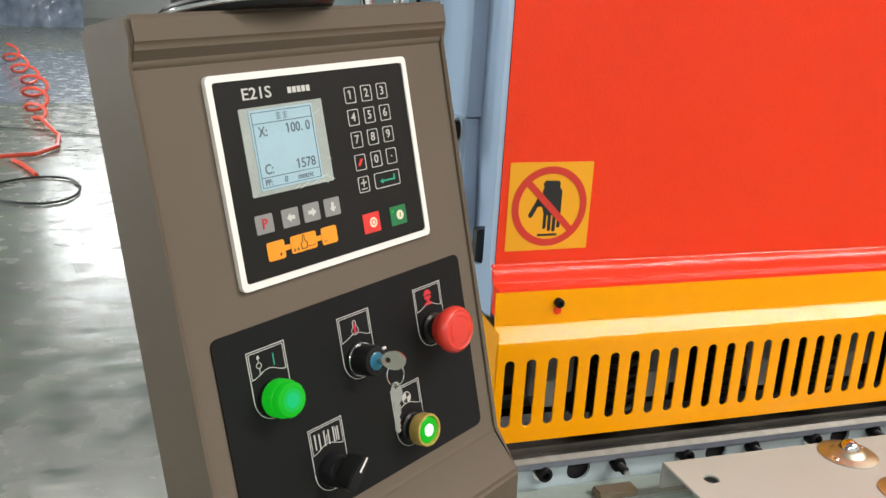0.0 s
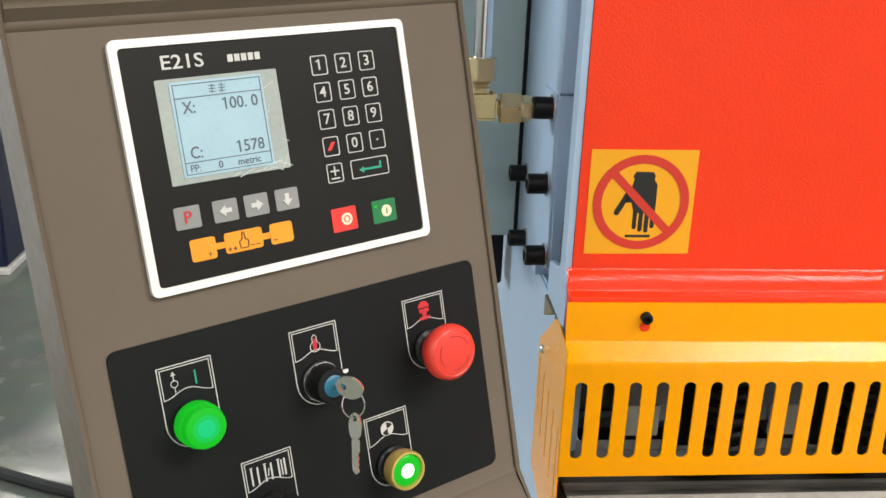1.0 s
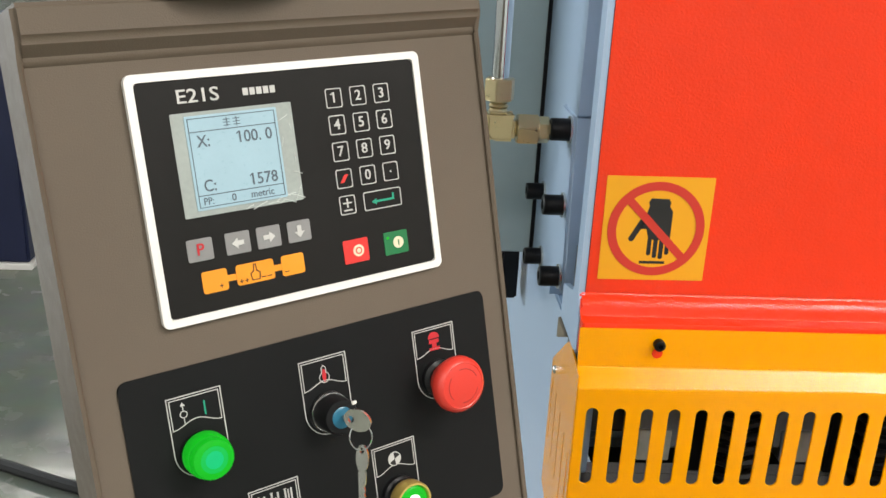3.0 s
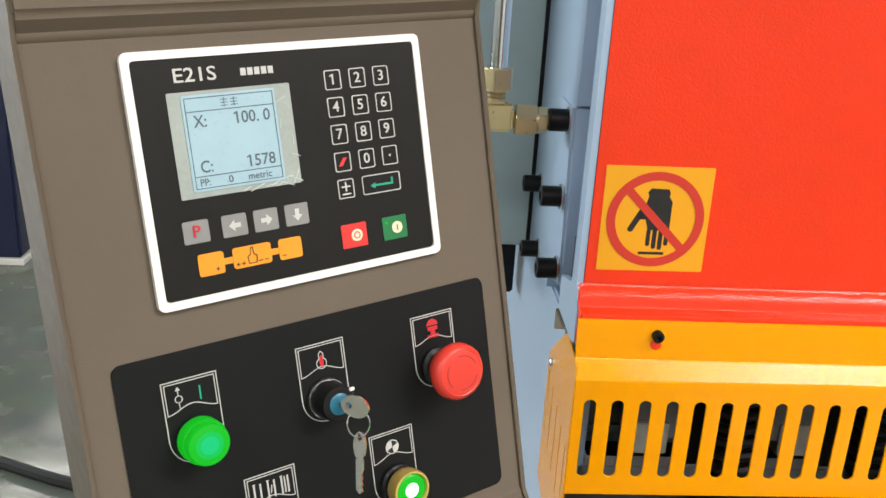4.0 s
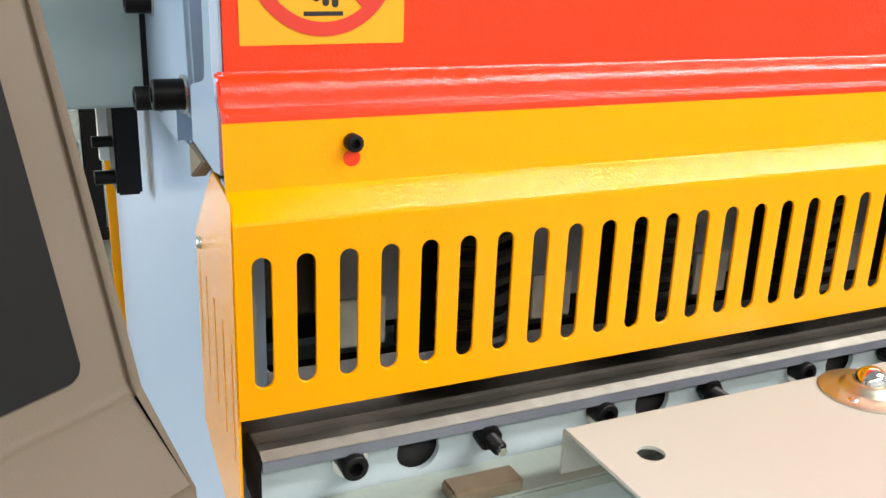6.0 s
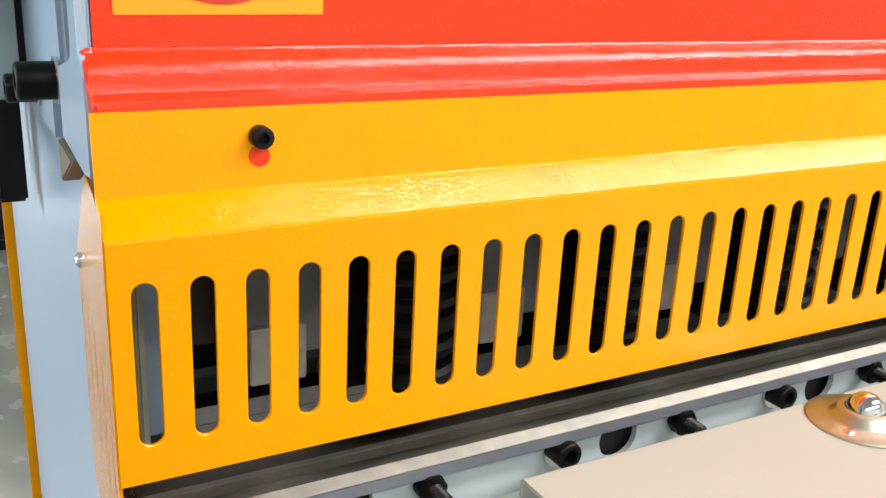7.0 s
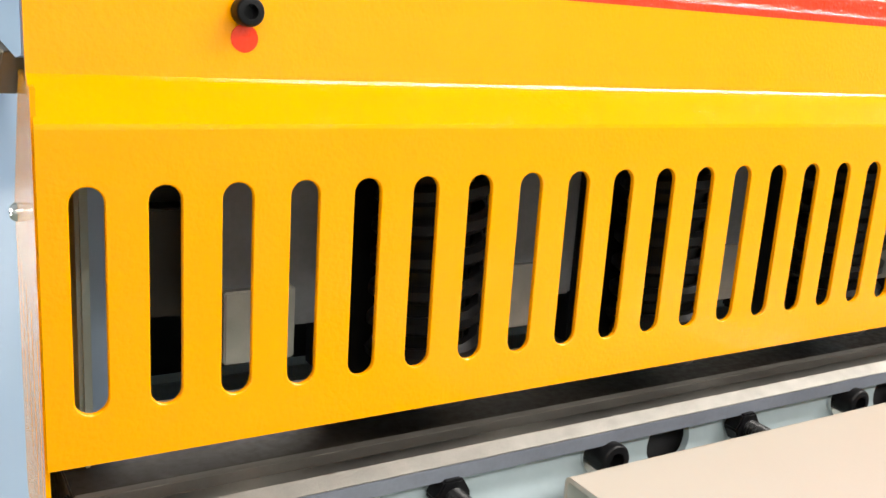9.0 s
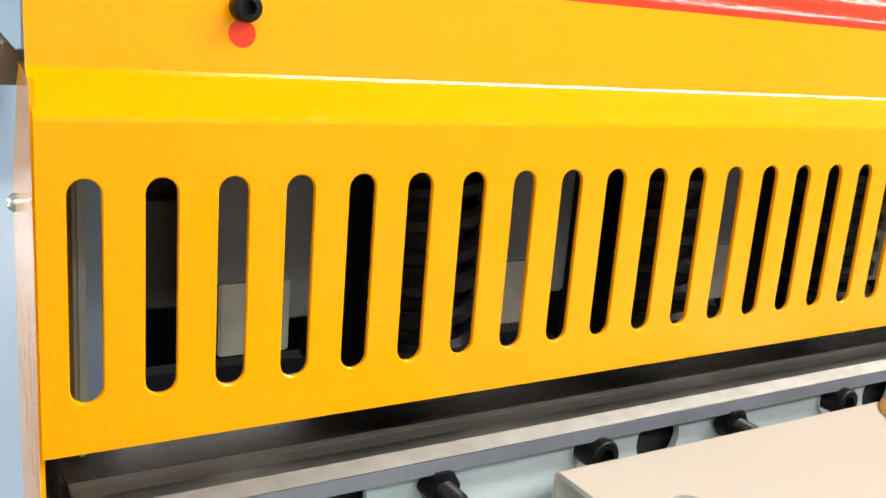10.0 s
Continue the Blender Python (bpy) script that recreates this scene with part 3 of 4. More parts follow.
def side_panel():
    bm = bmesh.new()
    ys = [0.0225, 0.066, 0.113, 0.163, 0.210]
    y0, xf, xb = 0.003, -0.0010, 0.0010
    r = 0.0026
    top = lambda y: min(1.006, 1.002 - 0.65 * (y - 0.100))
    for i, c in enumerate(ys):
        y1 = (ys[i] + ys[i + 1]) / 2 if i < 4 else 0.232
        lo, hi = 0.808, 0.897
        for x in (xf, xb):
            right = [(c + r * math.cos(a), lo + r * math.sin(a)) for a in np.linspace(-math.pi / 2, 0, 4)] + [(c + r * math.cos(a), hi + r * math.sin(a)) for a in np.linspace(0, math.pi / 2, 4)]
            left = [(2 * c - a, b) for a, b in right]
            for side, ye in ((left, y0), (right, y1)):
                poly = [(ye, 0.728), (c, 0.728), *side, (c, top(c)), (ye, top(ye))]
                bm.faces.new([bm.verts.new((x, a, b)) for a, b in poly])
        ring = right + left[::-1][1:-1]
        rows = [[bm.verts.new((x, a, b)) for a, b in ring] for x in (xf, xb)]
        for k in range(len(ring)):
            j = (k + 1) % len(ring)
            bm.faces.new((rows[0][k], rows[0][j], rows[1][j], rows[1][k]))
        y0 = y1
    bmesh.ops.remove_doubles(bm, verts=bm.verts[:], dist=2e-5)
    edge = [e for e in bm.edges if len(e.link_faces) == 1]
    bmesh.ops.bridge_loops(bm, edges=edge)
    for v in bm.verts:
        v.co.x += 0.075 * v.co.y
    return bm


sp = part("side_panel", side_panel(), YELLOW, guard, "yellow side sheet with narrow slots")
part("side_screw", turned(lathe([(0, 0.004), (0.003, 0.0038), (0.005, 0.002), (0.0058, 0)], 16), Matrix.Translation((0.0134, 0.194, 0.9175)) @ OUT), CHROME, sp, "small bright screw")

for kx in (0.087, 1.250, 2.400):
    hole = part("keyhole", prism(circle(0, 0, 0.0060, 24), 0.0006), RED, guard, "keyhole opening that shows red paint", Matrix.Translation((kx - 0.0003, 0.0184, 1.0268)) @ TOWARD)
    part("guard_screw", cap_screw(0.0062, 0.0085), BLACK, guard, "black socket-head screw in a keyhole", Matrix.Translation((kx, 0.0190, 1.0380)) @ TOWARD)

# ---- warning sticker ----
stick = thing("warning_sticker", "yellow square sticker with red prohibition ring over a black glove", "sticker",
              Matrix.Translation((0.0785, 0.0537, 1.1575)) @ Matrix.Rotation(radians(90), 4, "X") @ Matrix.Rotation(radians(0.4), 4, "Z"))
STK = mat("sticker_yellow", (0.84, 0.37, 0.008), 0.45, vary=0.02)
STKRED = mat("sticker_red", (0.60, 0.035, 0.02), 0.45, vary=0.03)
part("backing", prism(rounded(-0.0585, 0.0585, -0.0585, 0.0585, 0.001, 2), 0.0004), STK, stick)
part("ring", loop_band(circle(0, 0, 0.053, 64), circle(0, 0, 0.0435, 64), 0.0002, 0.0008), STKRED, stick, "red prohibition ring")
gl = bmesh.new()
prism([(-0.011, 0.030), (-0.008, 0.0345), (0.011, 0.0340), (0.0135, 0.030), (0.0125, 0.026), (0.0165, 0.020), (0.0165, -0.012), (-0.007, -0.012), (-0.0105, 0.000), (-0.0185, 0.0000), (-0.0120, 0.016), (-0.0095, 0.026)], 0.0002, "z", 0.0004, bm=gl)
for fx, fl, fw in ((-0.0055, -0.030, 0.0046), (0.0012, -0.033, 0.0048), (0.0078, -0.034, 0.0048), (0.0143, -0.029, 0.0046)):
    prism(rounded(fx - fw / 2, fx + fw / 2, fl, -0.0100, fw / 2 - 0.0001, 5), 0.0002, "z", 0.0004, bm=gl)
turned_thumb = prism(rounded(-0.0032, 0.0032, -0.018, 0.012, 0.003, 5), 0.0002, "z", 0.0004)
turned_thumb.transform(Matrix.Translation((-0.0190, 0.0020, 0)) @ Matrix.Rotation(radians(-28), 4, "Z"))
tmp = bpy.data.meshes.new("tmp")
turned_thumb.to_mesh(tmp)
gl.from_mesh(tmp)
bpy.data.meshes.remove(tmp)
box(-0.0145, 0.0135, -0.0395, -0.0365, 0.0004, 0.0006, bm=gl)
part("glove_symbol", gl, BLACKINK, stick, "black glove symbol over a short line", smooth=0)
part("bar", stroke([(-0.0345, 0.0345), (0.0345, -0.0345)], 0.0088, 0.0002, 0.00075), STKRED, stick, "red diagonal bar")

# ---- hydraulic pipe with elbow ----
pipe = thing("hydraulic_pipe", "bright steel hydraulic pipe with brass elbow fitting", "pipe", Matrix.Translation((-0.078, 0.245, 1.2285)) @ Matrix.Scale(1.04, 4))
SIDE = Matrix.Rotation(radians(90), 4, "Y")
part("steel_tube", tube([(0, 0, 0.05), (0, 0, 0.4), (0, 0, 0.9)], 0.0104, 20), CHROME, pipe)
el = part("elbow", prism([(-0.0145, 0.0150), (-0.0145, -0.0120), (-0.0110, -0.0175), (-0.0060, -0.0205), (0.0205, -0.0205), (0.0205, 0.0075), (0.0150, 0.0085), (0.0125, 0.0150)], 0.026, "y", -0.013, 0.004, 3), NICKELBRASS, pipe, "pale brass elbow")
part("elbow_neck", lathe([(0.0090, 0.0140), (0.0118, 0.0150), (0.0100, 0.0178), (0.0118, 0.0205), (0.0100, 0.0232), (0.0118, 0.0262), (0.0090, 0.0275)], 20), NICKELBRASS, el)
part("elbow_outlet", turned(lathe([(0.0085, 0.0195), (0.0105, 0.0200), (0.0095, 0.0220), (0.0110, 0.0240), (0.0085, 0.0250)], 20), Matrix.Translation((0, 0, -0.0065)) @ SIDE), NICKELBRASS, el)
part("upper_nut", turned(hex_prism(0.0185, 0.026), Matrix.Translation((0, 0, 0.027)) @ Matrix.Rotation(radians(12), 4, "Z")), NICKELBRASS, pipe, "pale brass hexagon nut")
part("side_nut", turned(hex_prism(0.0200, 0.025), Matrix.Translation((0.0235, 0, -0.0065)) @ SIDE @ Matrix.Rotation(radians(18), 4, "Z")), NICKELBRASS, pipe, "pale brass hexagon nut")
part("collar", turned(hex_prism(0.0165, 0.013), Matrix.Translation((0.0490, 0, -0.0065)) @ SIDE), NICKELBRASS, pipe, "pale brass collar")
part("stub", turned(lathe([(0, 0.060), (0.0120, 0.060), (0.0120, 0.079), (0, 0.079)], 20), Matrix.Translation((0, 0, -0.0065)) @ SIDE), NICKELBRASS, pipe)

# ---- support table with ball casters ----
support = thing("support_table", "beige-grey painted sheet-metal support table with ball casters", "support table", Matrix.Translation((0.2355, -0.0445, 0.822)) @ Matrix.Rotation(radians(-0.3), 4, "Z"))


def table_top():
    bm = bmesh.new()
    W, D, T = 0.60, 0.42, 0.003
    hx, hy, r, n = 0.0405, -0.0555, 0.0105, 24
    for z in (0.0, -T):
        for s in (1, -1):
            arc = [(hx + r * math.cos(a), hy + r * math.sin(a) * s) for a in np.linspace(math.pi, 0, n // 2 + 1)]
            far = -0.0040 if s > 0 else -D
            bm.faces.new([bm.verts.new((a, b, z)) for a, b in [(0, hy), *arc, (W, hy), (W, far), (0, far)]])
    ring = circle(hx, hy, r, n)
    a = [bm.verts.new((p, q, 0)) for p, q in ring]
    b = [bm.verts.new((p, q, -T)) for p, q in ring]
    for k in range(n):
        bm.faces.new((a[k], a[(k + 1) % n], b[(k + 1) % n], b[k]))
    bmesh.ops.remove_doubles(bm, verts=bm.verts[:], dist=1e-5)
    rim = [e for e in bm.edges if len(e.link_faces) == 1]
    bmesh.ops.bridge_loops(bm, edges=rim)
    return bm


part("top_sheet", table_top(), TABLE, support, "beige-grey sheet with a round hole", smooth=0)
bend = [(-0.0040 + 0.0040 * math.sin(a), -0.0040 + 0.0040 * math.cos(a)) for a in np.linspace(0, math.pi / 2, 7)]
bend += [(0.0, -0.040), (-0.0026, -0.040), (-0.0026, -0.0040), (-0.0030, -0.0030), (-0.0040, -0.0028)]
part("rear_flange", prism(bend, 0.60, "x", 0.0), TABLE, support, "folded rear edge")
part("front_flange", box(0.0, 0.60, -0.42, -0.417, -0.060, -0.0031, 0.0008), TABLE, support)
part("bracket", box(0.06, 0.54, -0.40, 0.010, -0.0690, -0.0415, 0.002), GREYGREEN, support)


def ball_caster(x, y, turn):
    b = new("ball_caster")
    b.parent = support
    b.matrix_local = Matrix.Translation((x, y, 0.0002)) @ Matrix.Rotation(radians(turn), 4, "Z")
    tagged(b, "brass-coloured ball caster with a steel ball")
    part("flange", lathe([(0, 0), (0.0405, 0), (0.0405, 0.0012), (0.038, 0.0026), (0.026, 0.0034), (0.0235, 0.0045), (0.0205, 0.009), (0.0190, 0.0105), (0.0150, 0.0110), (0.0145, 0.009), (0, 0.009)], 48), BRASS, b)
    part("ball", lathe([(0.0140 * math.sin(a), 0.0085 + 0.0140 * math.cos(a)) for a in np.linspace(0, 1.7, 14)], 32), CHROME, b, "polished steel ball")
    for s in (-1, 1):
        part("flange_screw", turned(lathe([(0, 0.0022), (0.0025, 0.002), (0.0042, 0.0006), (0.0046, 0)], 14), Matrix.Translation((0.0315 * s, 0, 0.0028))), CHROME, b)
    return b


ball_caster(0.2745, -0.0405, 20)
ball_caster(0.2850, -0.1460, 35)

# ---- control console ----
AX = Vector((0.84947, 0.52640, 0.03615)).normalized()
UP = Vector((-0.15086, 0.17666, 0.97264)).normalized()
NO = AX.cross(UP)
SX, SY, SZ = 1.0, 0.978, 0.985
CO = Vector((-0.2755, -0.24375, 1.280)) - 0.003 * NO
CON = Matrix.Translation(CO) @ Matrix((AX, UP, NO)).transposed().to_4x4() @ Matrix.Diagonal((SX, SY, SZ, 1))
console = thing("control_console", "taupe powder-coated control console with display and push buttons", "control console", CON)

FOOT = lambda u, d: -(CO.z + u * SX * AX.z + d * SZ * NO.z) / (UP.z * SY)     # where a line of the body meets the floor
HW = 0.1715
prof = [(0.1335, 0.0125), (0.1105, 0.0125), (0.0985, 0.0), (-0.309, 0.0), (-0.352, 0.026)]
bm = bmesh.new()
fr = []
for u in (-HW, HW):
    fr.append([(u, v, d) for v, d in prof] + [(u, FOOT(u, -0.190), -0.190), (u, FOOT(u, -0.290), -0.290), (u, -0.352, -0.062), (u, 0.1335, -0.0535)])
low = [bm.verts.new(p) for p in fr[0]]
high = [bm.verts.new(p) for p in fr[1]]
n = len(low)
for i in range(n):
    bm.faces.new((low[i], low[(i + 1) % n], high[(i + 1) % n], high[i]))
bm.faces.new(low)
bm.faces.new(high)
bmesh.ops.bevel(bm, geom=bm.edges[:], offset=0.0035, segments=3, affect="EDGES")
part("housing", bm, BROWN, console, "taupe powder-coated folded sheet housing")
stand = part("top_flange", turned(lathe([(0, 0), (0.070, 0), (0.072, 0.003), (0.072, 0.010), (0.068, 0.013), (0.060, 0.013), (0.060, 0.024), (0.055, 0.027), (0, 0.027)], 40),
             Matrix.Translation((-0.030, 0.1337, -0.032)) @ Matrix.Rotation(radians(-90), 4, "X")), RUBBER, console, "round black flange on top")
part("flange_trim", turned(lathe([(0.0722, 0.0045), (0.0732, 0.0055), (0.0732, 0.0075), (0.0722, 0.0085)], 40), Matrix.Translation((-0.030, 0.1337, -0.032)) @ Matrix.Rotation(radians(-90), 4, "X")), CHROME, stand)
part("top_stud", turned(lathe([(0, 0), (0.006, 0), (0.006, 0.02), (0, 0.02)], 16), Matrix.Translation((0.108, 0.1337, -0.03)) @ Matrix.Rotation(radians(-90), 4, "X")), CHROME, console)

# display unit
disp = part("display_unit", prism(rounded(-0.1058, 0.1058, -0.0798, 0.0798, 0.004, 4), 0.0032), PANEL, console, "charcoal display unit with keypad")
part("bezel", loop_band(rounded(-0.1115, 0.1115, -0.0855, 0.0855, 0.005, 5), rounded(-0.1059, 0.1059, -0.0799, 0.0799, 0.003, 5), 0.0045), WHITE, disp, "white display frame")
Z = 0.0033
part("screen_film", prism(rounded(-0.0855, 0.0015, -0.0135, 0.0575, 0.001, 2), 0.0006, "z", Z), FILM, disp, "creased clear protective film round the screen")
bm = bmesh.new()
rnd = random.Random(5)
for k in range(16):
    cx, cy = (rnd.uniform(-0.040, 0.0), rnd.uniform(-0.0135, -0.0085)) if k < 9 else (rnd.uniform(-0.0085, 0.0010), rnd.uniform(-0.012, 0.050))
    ln, an = rnd.uniform(0.002, 0.006), rnd.uniform(-0.5, 0.5) + (1.57 if k > 11 else 0.0)
    tube([(cx - ln * math.cos(an), cy - ln * math.sin(an), Z + 0.0006), (cx, cy + 0.0003, Z + 0.0010), (cx + ln * math.cos(an), cy + ln * math.sin(an), Z + 0.0006)], 0.00028, 6, bm)
# raised creases, coloured pale for the light they catch
part("film_crease", bm, CREASEGLINT, disp, "creases in the clear film with their glint as a pale colour")
part("screen", prism(rounded(-0.0765, -0.0105, -0.0095, 0.0550, 0.001, 2), 0.0005, "z", Z + 0.0007), LCD, disp, "lit pale blue liquid-crystal screen")
Zs = Z + 0.0013
bm = stroke([(-0.0745, -0.0075), (-0.0125, -0.0075), (-0.0125, 0.0530), (-0.0745, 0.0530)], 0.0005, 0.0002, Zs, closed=True)
stroke([(-0.0745, 0.0440), (-0.0125, 0.0440)], 0.0006, 0.0002, Zs, bm)
stroke([(-0.0745, 0.0005), (-0.0125, 0.0005)], 0.0006, 0.0002, Zs, bm)
words("X:", 0.0115, -0.0655, 0.0370, Zs, bm, squeeze=0.85, depth=0.0002)
words("100. 0", 0.0115, -0.0290, 0.0370, Zs, bm, squeeze=0.92, depth=0.0002)
words("C:", 0.0115, -0.0655, 0.0065, Zs, bm, squeeze=0.85, depth=0.0002)
words("1578", 0.0115, -0.0265, 0.0065, Zs, bm, squeeze=0.92, depth=0.0002)
words("PP:", 0.0070, -0.0680, -0.0038, Zs, bm, squeeze=0.85, depth=0.0002)
words("0", 0.0070, -0.0500, -0.0038, Zs, bm, depth=0.0002)
words("metric", 0.0070, -0.0290, -0.0038, Zs, bm, squeeze=0.95, depth=0.0002)
for gx in (-0.0475, -0.0405):
    for k in range(3):
        stroke([(gx - 0.0024, 0.0464 + 0.0020 * k), (gx + 0.0024, 0.0464 + 0.0020 * k)], 0.0005, 0.0002, Zs, bm)
    stroke([(gx, 0.0455), (gx, 0.0518)], 0.0005, 0.0002, Zs, bm)
part("screen_text", bm, LCDINK, disp, "dark screen readings", smooth=0)
part("model_text", words("E21S", 0.0132, -0.0645, 0.0680, Z, None, squeeze=1.18), INK, disp, "white model lettering", smooth=0)
bm = bmesh.new()
for k in range(5):
    x0 = -0.0325 + 0.0050 * k
    y0, y1 = 0.0652, 0.0702
    box(x0, x0 + 0.0038, y0, y1, Z, Z + 0.0003, bm=bm)
part("maker_mark", bm, INK, disp, "white maker's mark", smooth=0)

KX, KY = (0.0360, 0.0560, 0.0758), (0.0565, 0.0367, 0.0168, -0.0035)
for r, row in enumerate(("123", "456", "789", "r0.")):
    for c, ch in enumerate(row):
        x, y = KX[c], KY[r]
        o = rounded(x - 0.0066, x + 0.0066, y - 0.0072, y + 0.0072, 0.0016, 3)
        i = rounded(x - 0.0059, x + 0.0059, y - 0.0065, y + 0.0065, 0.0012, 3)
        bm = loop_band(o, i, 0.0004, Z)
        if ch == ".":
            prism(circle(x, y, 0.0008, 10), 0.0004, "z", Z, bm=bm)
        elif ch != "r":
            words(ch, 0.0108, x, y, Z, bm)
        k = part("key", bm, INK, disp, "outlined keypad key", smooth=0)
        if ch == "r":
            part("key_symbol", prism([(x - 0.0035, y - 0.0030), (x - 0.0005, y - 0.0030), (x + 0.0035, y + 0.0030), (x + 0.0005, y + 0.0030)], 0.0004, "z", Z), REDKEY, disp, "red slanted key symbol", smooth=0)
bm = loop_band(rounded(0.0294, 0.0426, -0.0307, -0.0163, 0.0016, 3), rounded(0.0301, 0.0419, -0.0300, -0.0170, 0.0012, 3), 0.0004, Z)
stroke([(0.0360, -0.0185), (0.0360, -0.0255)], 0.0011, 0.0004, Z, bm)
stroke([(0.0325, -0.0220), (0.0395, -0.0220)], 0.0011, 0.0004, Z + 0.00001, bm)
stroke([(0.0325, -0.0275), (0.0395, -0.0275)], 0.0011, 0.0004, Z, bm)
part("key", bm, INK, disp, "outlined sign key", smooth=0)
part("key", loop_band(rounded(0.0497, 0.0823, -0.0307, -0.0163, 0.0016, 3), rounded(0.0504, 0.0816, -0.0300, -0.0170, 0.0012, 3), 0.0004, Z), INK, disp, "wide outlined enter key", smooth=0)
bm = stroke([(0.0752, -0.0200), (0.0752, -0.0245), (0.0590, -0.0245)], 0.0016, 0.0004, Z)
prism([(0.0565, -0.0245), (0.0605, -0.0222), (0.0605, -0.0268)], 0.0004, "z", Z + 0.00002, bm=bm)
part("enter_arrow", bm, GREENINK, disp, "green arrow", smooth=0)

for x, kind in ((-0.0790, "P"), (-0.0520, "l"), (-0.0290, "r"), (-0.0055, "d")):
    y = -0.0358
    k = part("soft_key", prism(rounded(x - 0.0090, x + 0.0090, y - 0.0078, y + 0.0078, 0.0014, 3), 0.0007, "z", Z - 0.0001, 0.0002, 1), GREYKEY, disp, "grey key")
    if kind == "P":
        part("key_letter", words("P", 0.0115, x, y, Z + 0.0008), REDINK, disp, "red letter", smooth=0)
    else:
        a = {"l": 180, "r": 0, "d": -90}[kind]
        bm = prism([(-0.0042, -0.0016), (0.0002, -0.0016), (0.0002, -0.0040), (0.0046, 0), (0.0002, 0.0040), (0.0002, 0.0016), (-0.0042, 0.0016)], 0.0004)
        part("key_arrow", turned(bm, Matrix.Translation((x, y, Z + 0.0008)) @ Matrix.Rotation(radians(a), 4, "Z")), INK, disp, "white arrow", smooth=0)
bm = prism(rounded(-0.0810, -0.0630, -0.0670, -0.0515, 0.002, 3), 0.0006, "z", Z)
prism(rounded(-0.0565, -0.0285, -0.0662, -0.0515, 0.002, 3), 0.0006, "z", Z, bm=bm)
prism(rounded(-0.0225, -0.0050, -0.0665, -0.0515, 0.002, 3), 0.0006, "z", Z, bm=bm)
prism(rounded(-0.0640, -0.0555, -0.0615, -0.0570, 0.0005, 2), 0.0005, "z", Z - 0.0002, bm=bm)
prism(rounded(-0.0295, -0.0215, -0.0615, -0.0570, 0.0005, 2), 0.0005, "z", Z - 0.0002, bm=bm)
part("jog_key", bm, ORANGE, disp, "linked orange jog keys")
bm = bmesh.new()
for px in (-0.0680, -0.0535, -0.0495):
    stroke([(px - 0.0014, -0.0632), (px + 0.0014, -0.0632)], 0.0005, 0.0003, Z + 0.0007, bm)
    stroke([(px, -0.0618), (px, -0.0646)], 0.0005, 0.0003, Z + 0.00071, bm)
for px in (-0.0370, -0.0325, -0.0190):
    stroke([(px - 0.0015, -0.0632), (px + 0.0015, -0.0632)], 0.0006, 0.0003, Z + 0.0007, bm)
stroke([(-0.0455, -0.0640), (-0.0462, -0.0590), (-0.0440, -0.0578), (-0.0435, -0.0530), (-0.0420, -0.0530), (-0.0416, -0.0578), (-0.0393, -0.0590), (-0.0400, -0.0640)], 0.0006, 0.0003, Z + 0.0007, bm, closed=True)
part("jog_symbol", bm, BLACKINK, disp, "dark jog symbols", smooth=0)
for x, mt, nm in ((0.0380, REDKEY, "stop_key"), (0.0728, GREENKEY, "start_key")):
    y = -0.0590
    part(nm, prism(rounded(x - 0.0105, x + 0.0105, y - 0.0090, y + 0.0090, 0.001, 2), 0.0006, "z", Z, 0.0002, 1), mt, disp, "red stop key" if nm == "stop_key" else "green start key")
    bm = prism(circle(x + 0.0018, y, 0.0046, 24), 0.0003, "z", Z + 0.0007)
    part("key_disc", bm, CREAM, disp, "cream disc", smooth=0)
    bm = stroke([(x + 0.0018, y - 0.0022), (x + 0.0018, y + 0.0022)], 0.0009, 0.0002, Z + 0.0011) if nm == "start_key" else loop_band(circle(x + 0.0018, y, 0.0027, 20), circle(x + 0.0018, y, 0.0019, 20), 0.0002, Z + 0.0011)
    part("key_sign", bm, mt, disp, smooth=0)
    part("key_lamp", prism(circle(x - 0.0072, y + 0.0045, 0.0011, 12), 0.0004, "z", Z + 0.0006), GREENLENS if nm == "start_key" else ESTOP, disp, "tiny status lamp")

# lower plate with the switches
PB = part("button_plate", prism(rounded(-0.1475, 0.1490, -0.2945, -0.1140, 0.006, 5), 0.0016, "z", 0.0, 0.0005, 1), PLATE, console, "charcoal switch plate")
PZ = 0.0017


def nameplate(cx, top):
    """White outline: a square label above, a rounded hood round the switch below."""
    w, bot = 0.0190, top - 0.0250
    bm = stroke([(cx - w, bot - 0.016), (cx - w, top), (cx + w, top), (cx + w, bot - 0.016)], 0.0007, 0.0003, PZ)
    u = [(cx - w + 0.0018, bot + 0.002), (cx - w + 0.0018, top - 0.0018), (cx + w - 0.0018, top - 0.0018), (cx + w - 0.0018, bot + 0.002)]
    wave = [(cx + w - 0.0018 - 0.0344 * i / 12, bot + 0.002 + 0.0052 * math.sin(math.pi * i / 12) ** 2) for i in range(1, 12)]
    stroke(u + wave, 0.0006, 0.0003, PZ, bm, closed=True)
    arc = [(cx + w * math.cos(a), bot - 0.016 - 0.019 * math.sin(a)) for a in np.linspace(math.pi, 0, 15)]
    stroke([(x, y) for x, y in arc], 0.0007, 0.0003, PZ, bm)
    return bm


ROW1, ROW2 = -0.1335, -0.2175
H1, H2 = ROW1 - 0.0425, ROW2 - 0.0425
for cx, top in ((-0.0990, ROW1), (-0.0010, ROW1), (0.0970, ROW1), (0.0485, ROW2), (-0.0525, ROW2)):
    part("switch_label", nameplate(cx, top), INK, PB, "white outlined switch label", smooth=0)
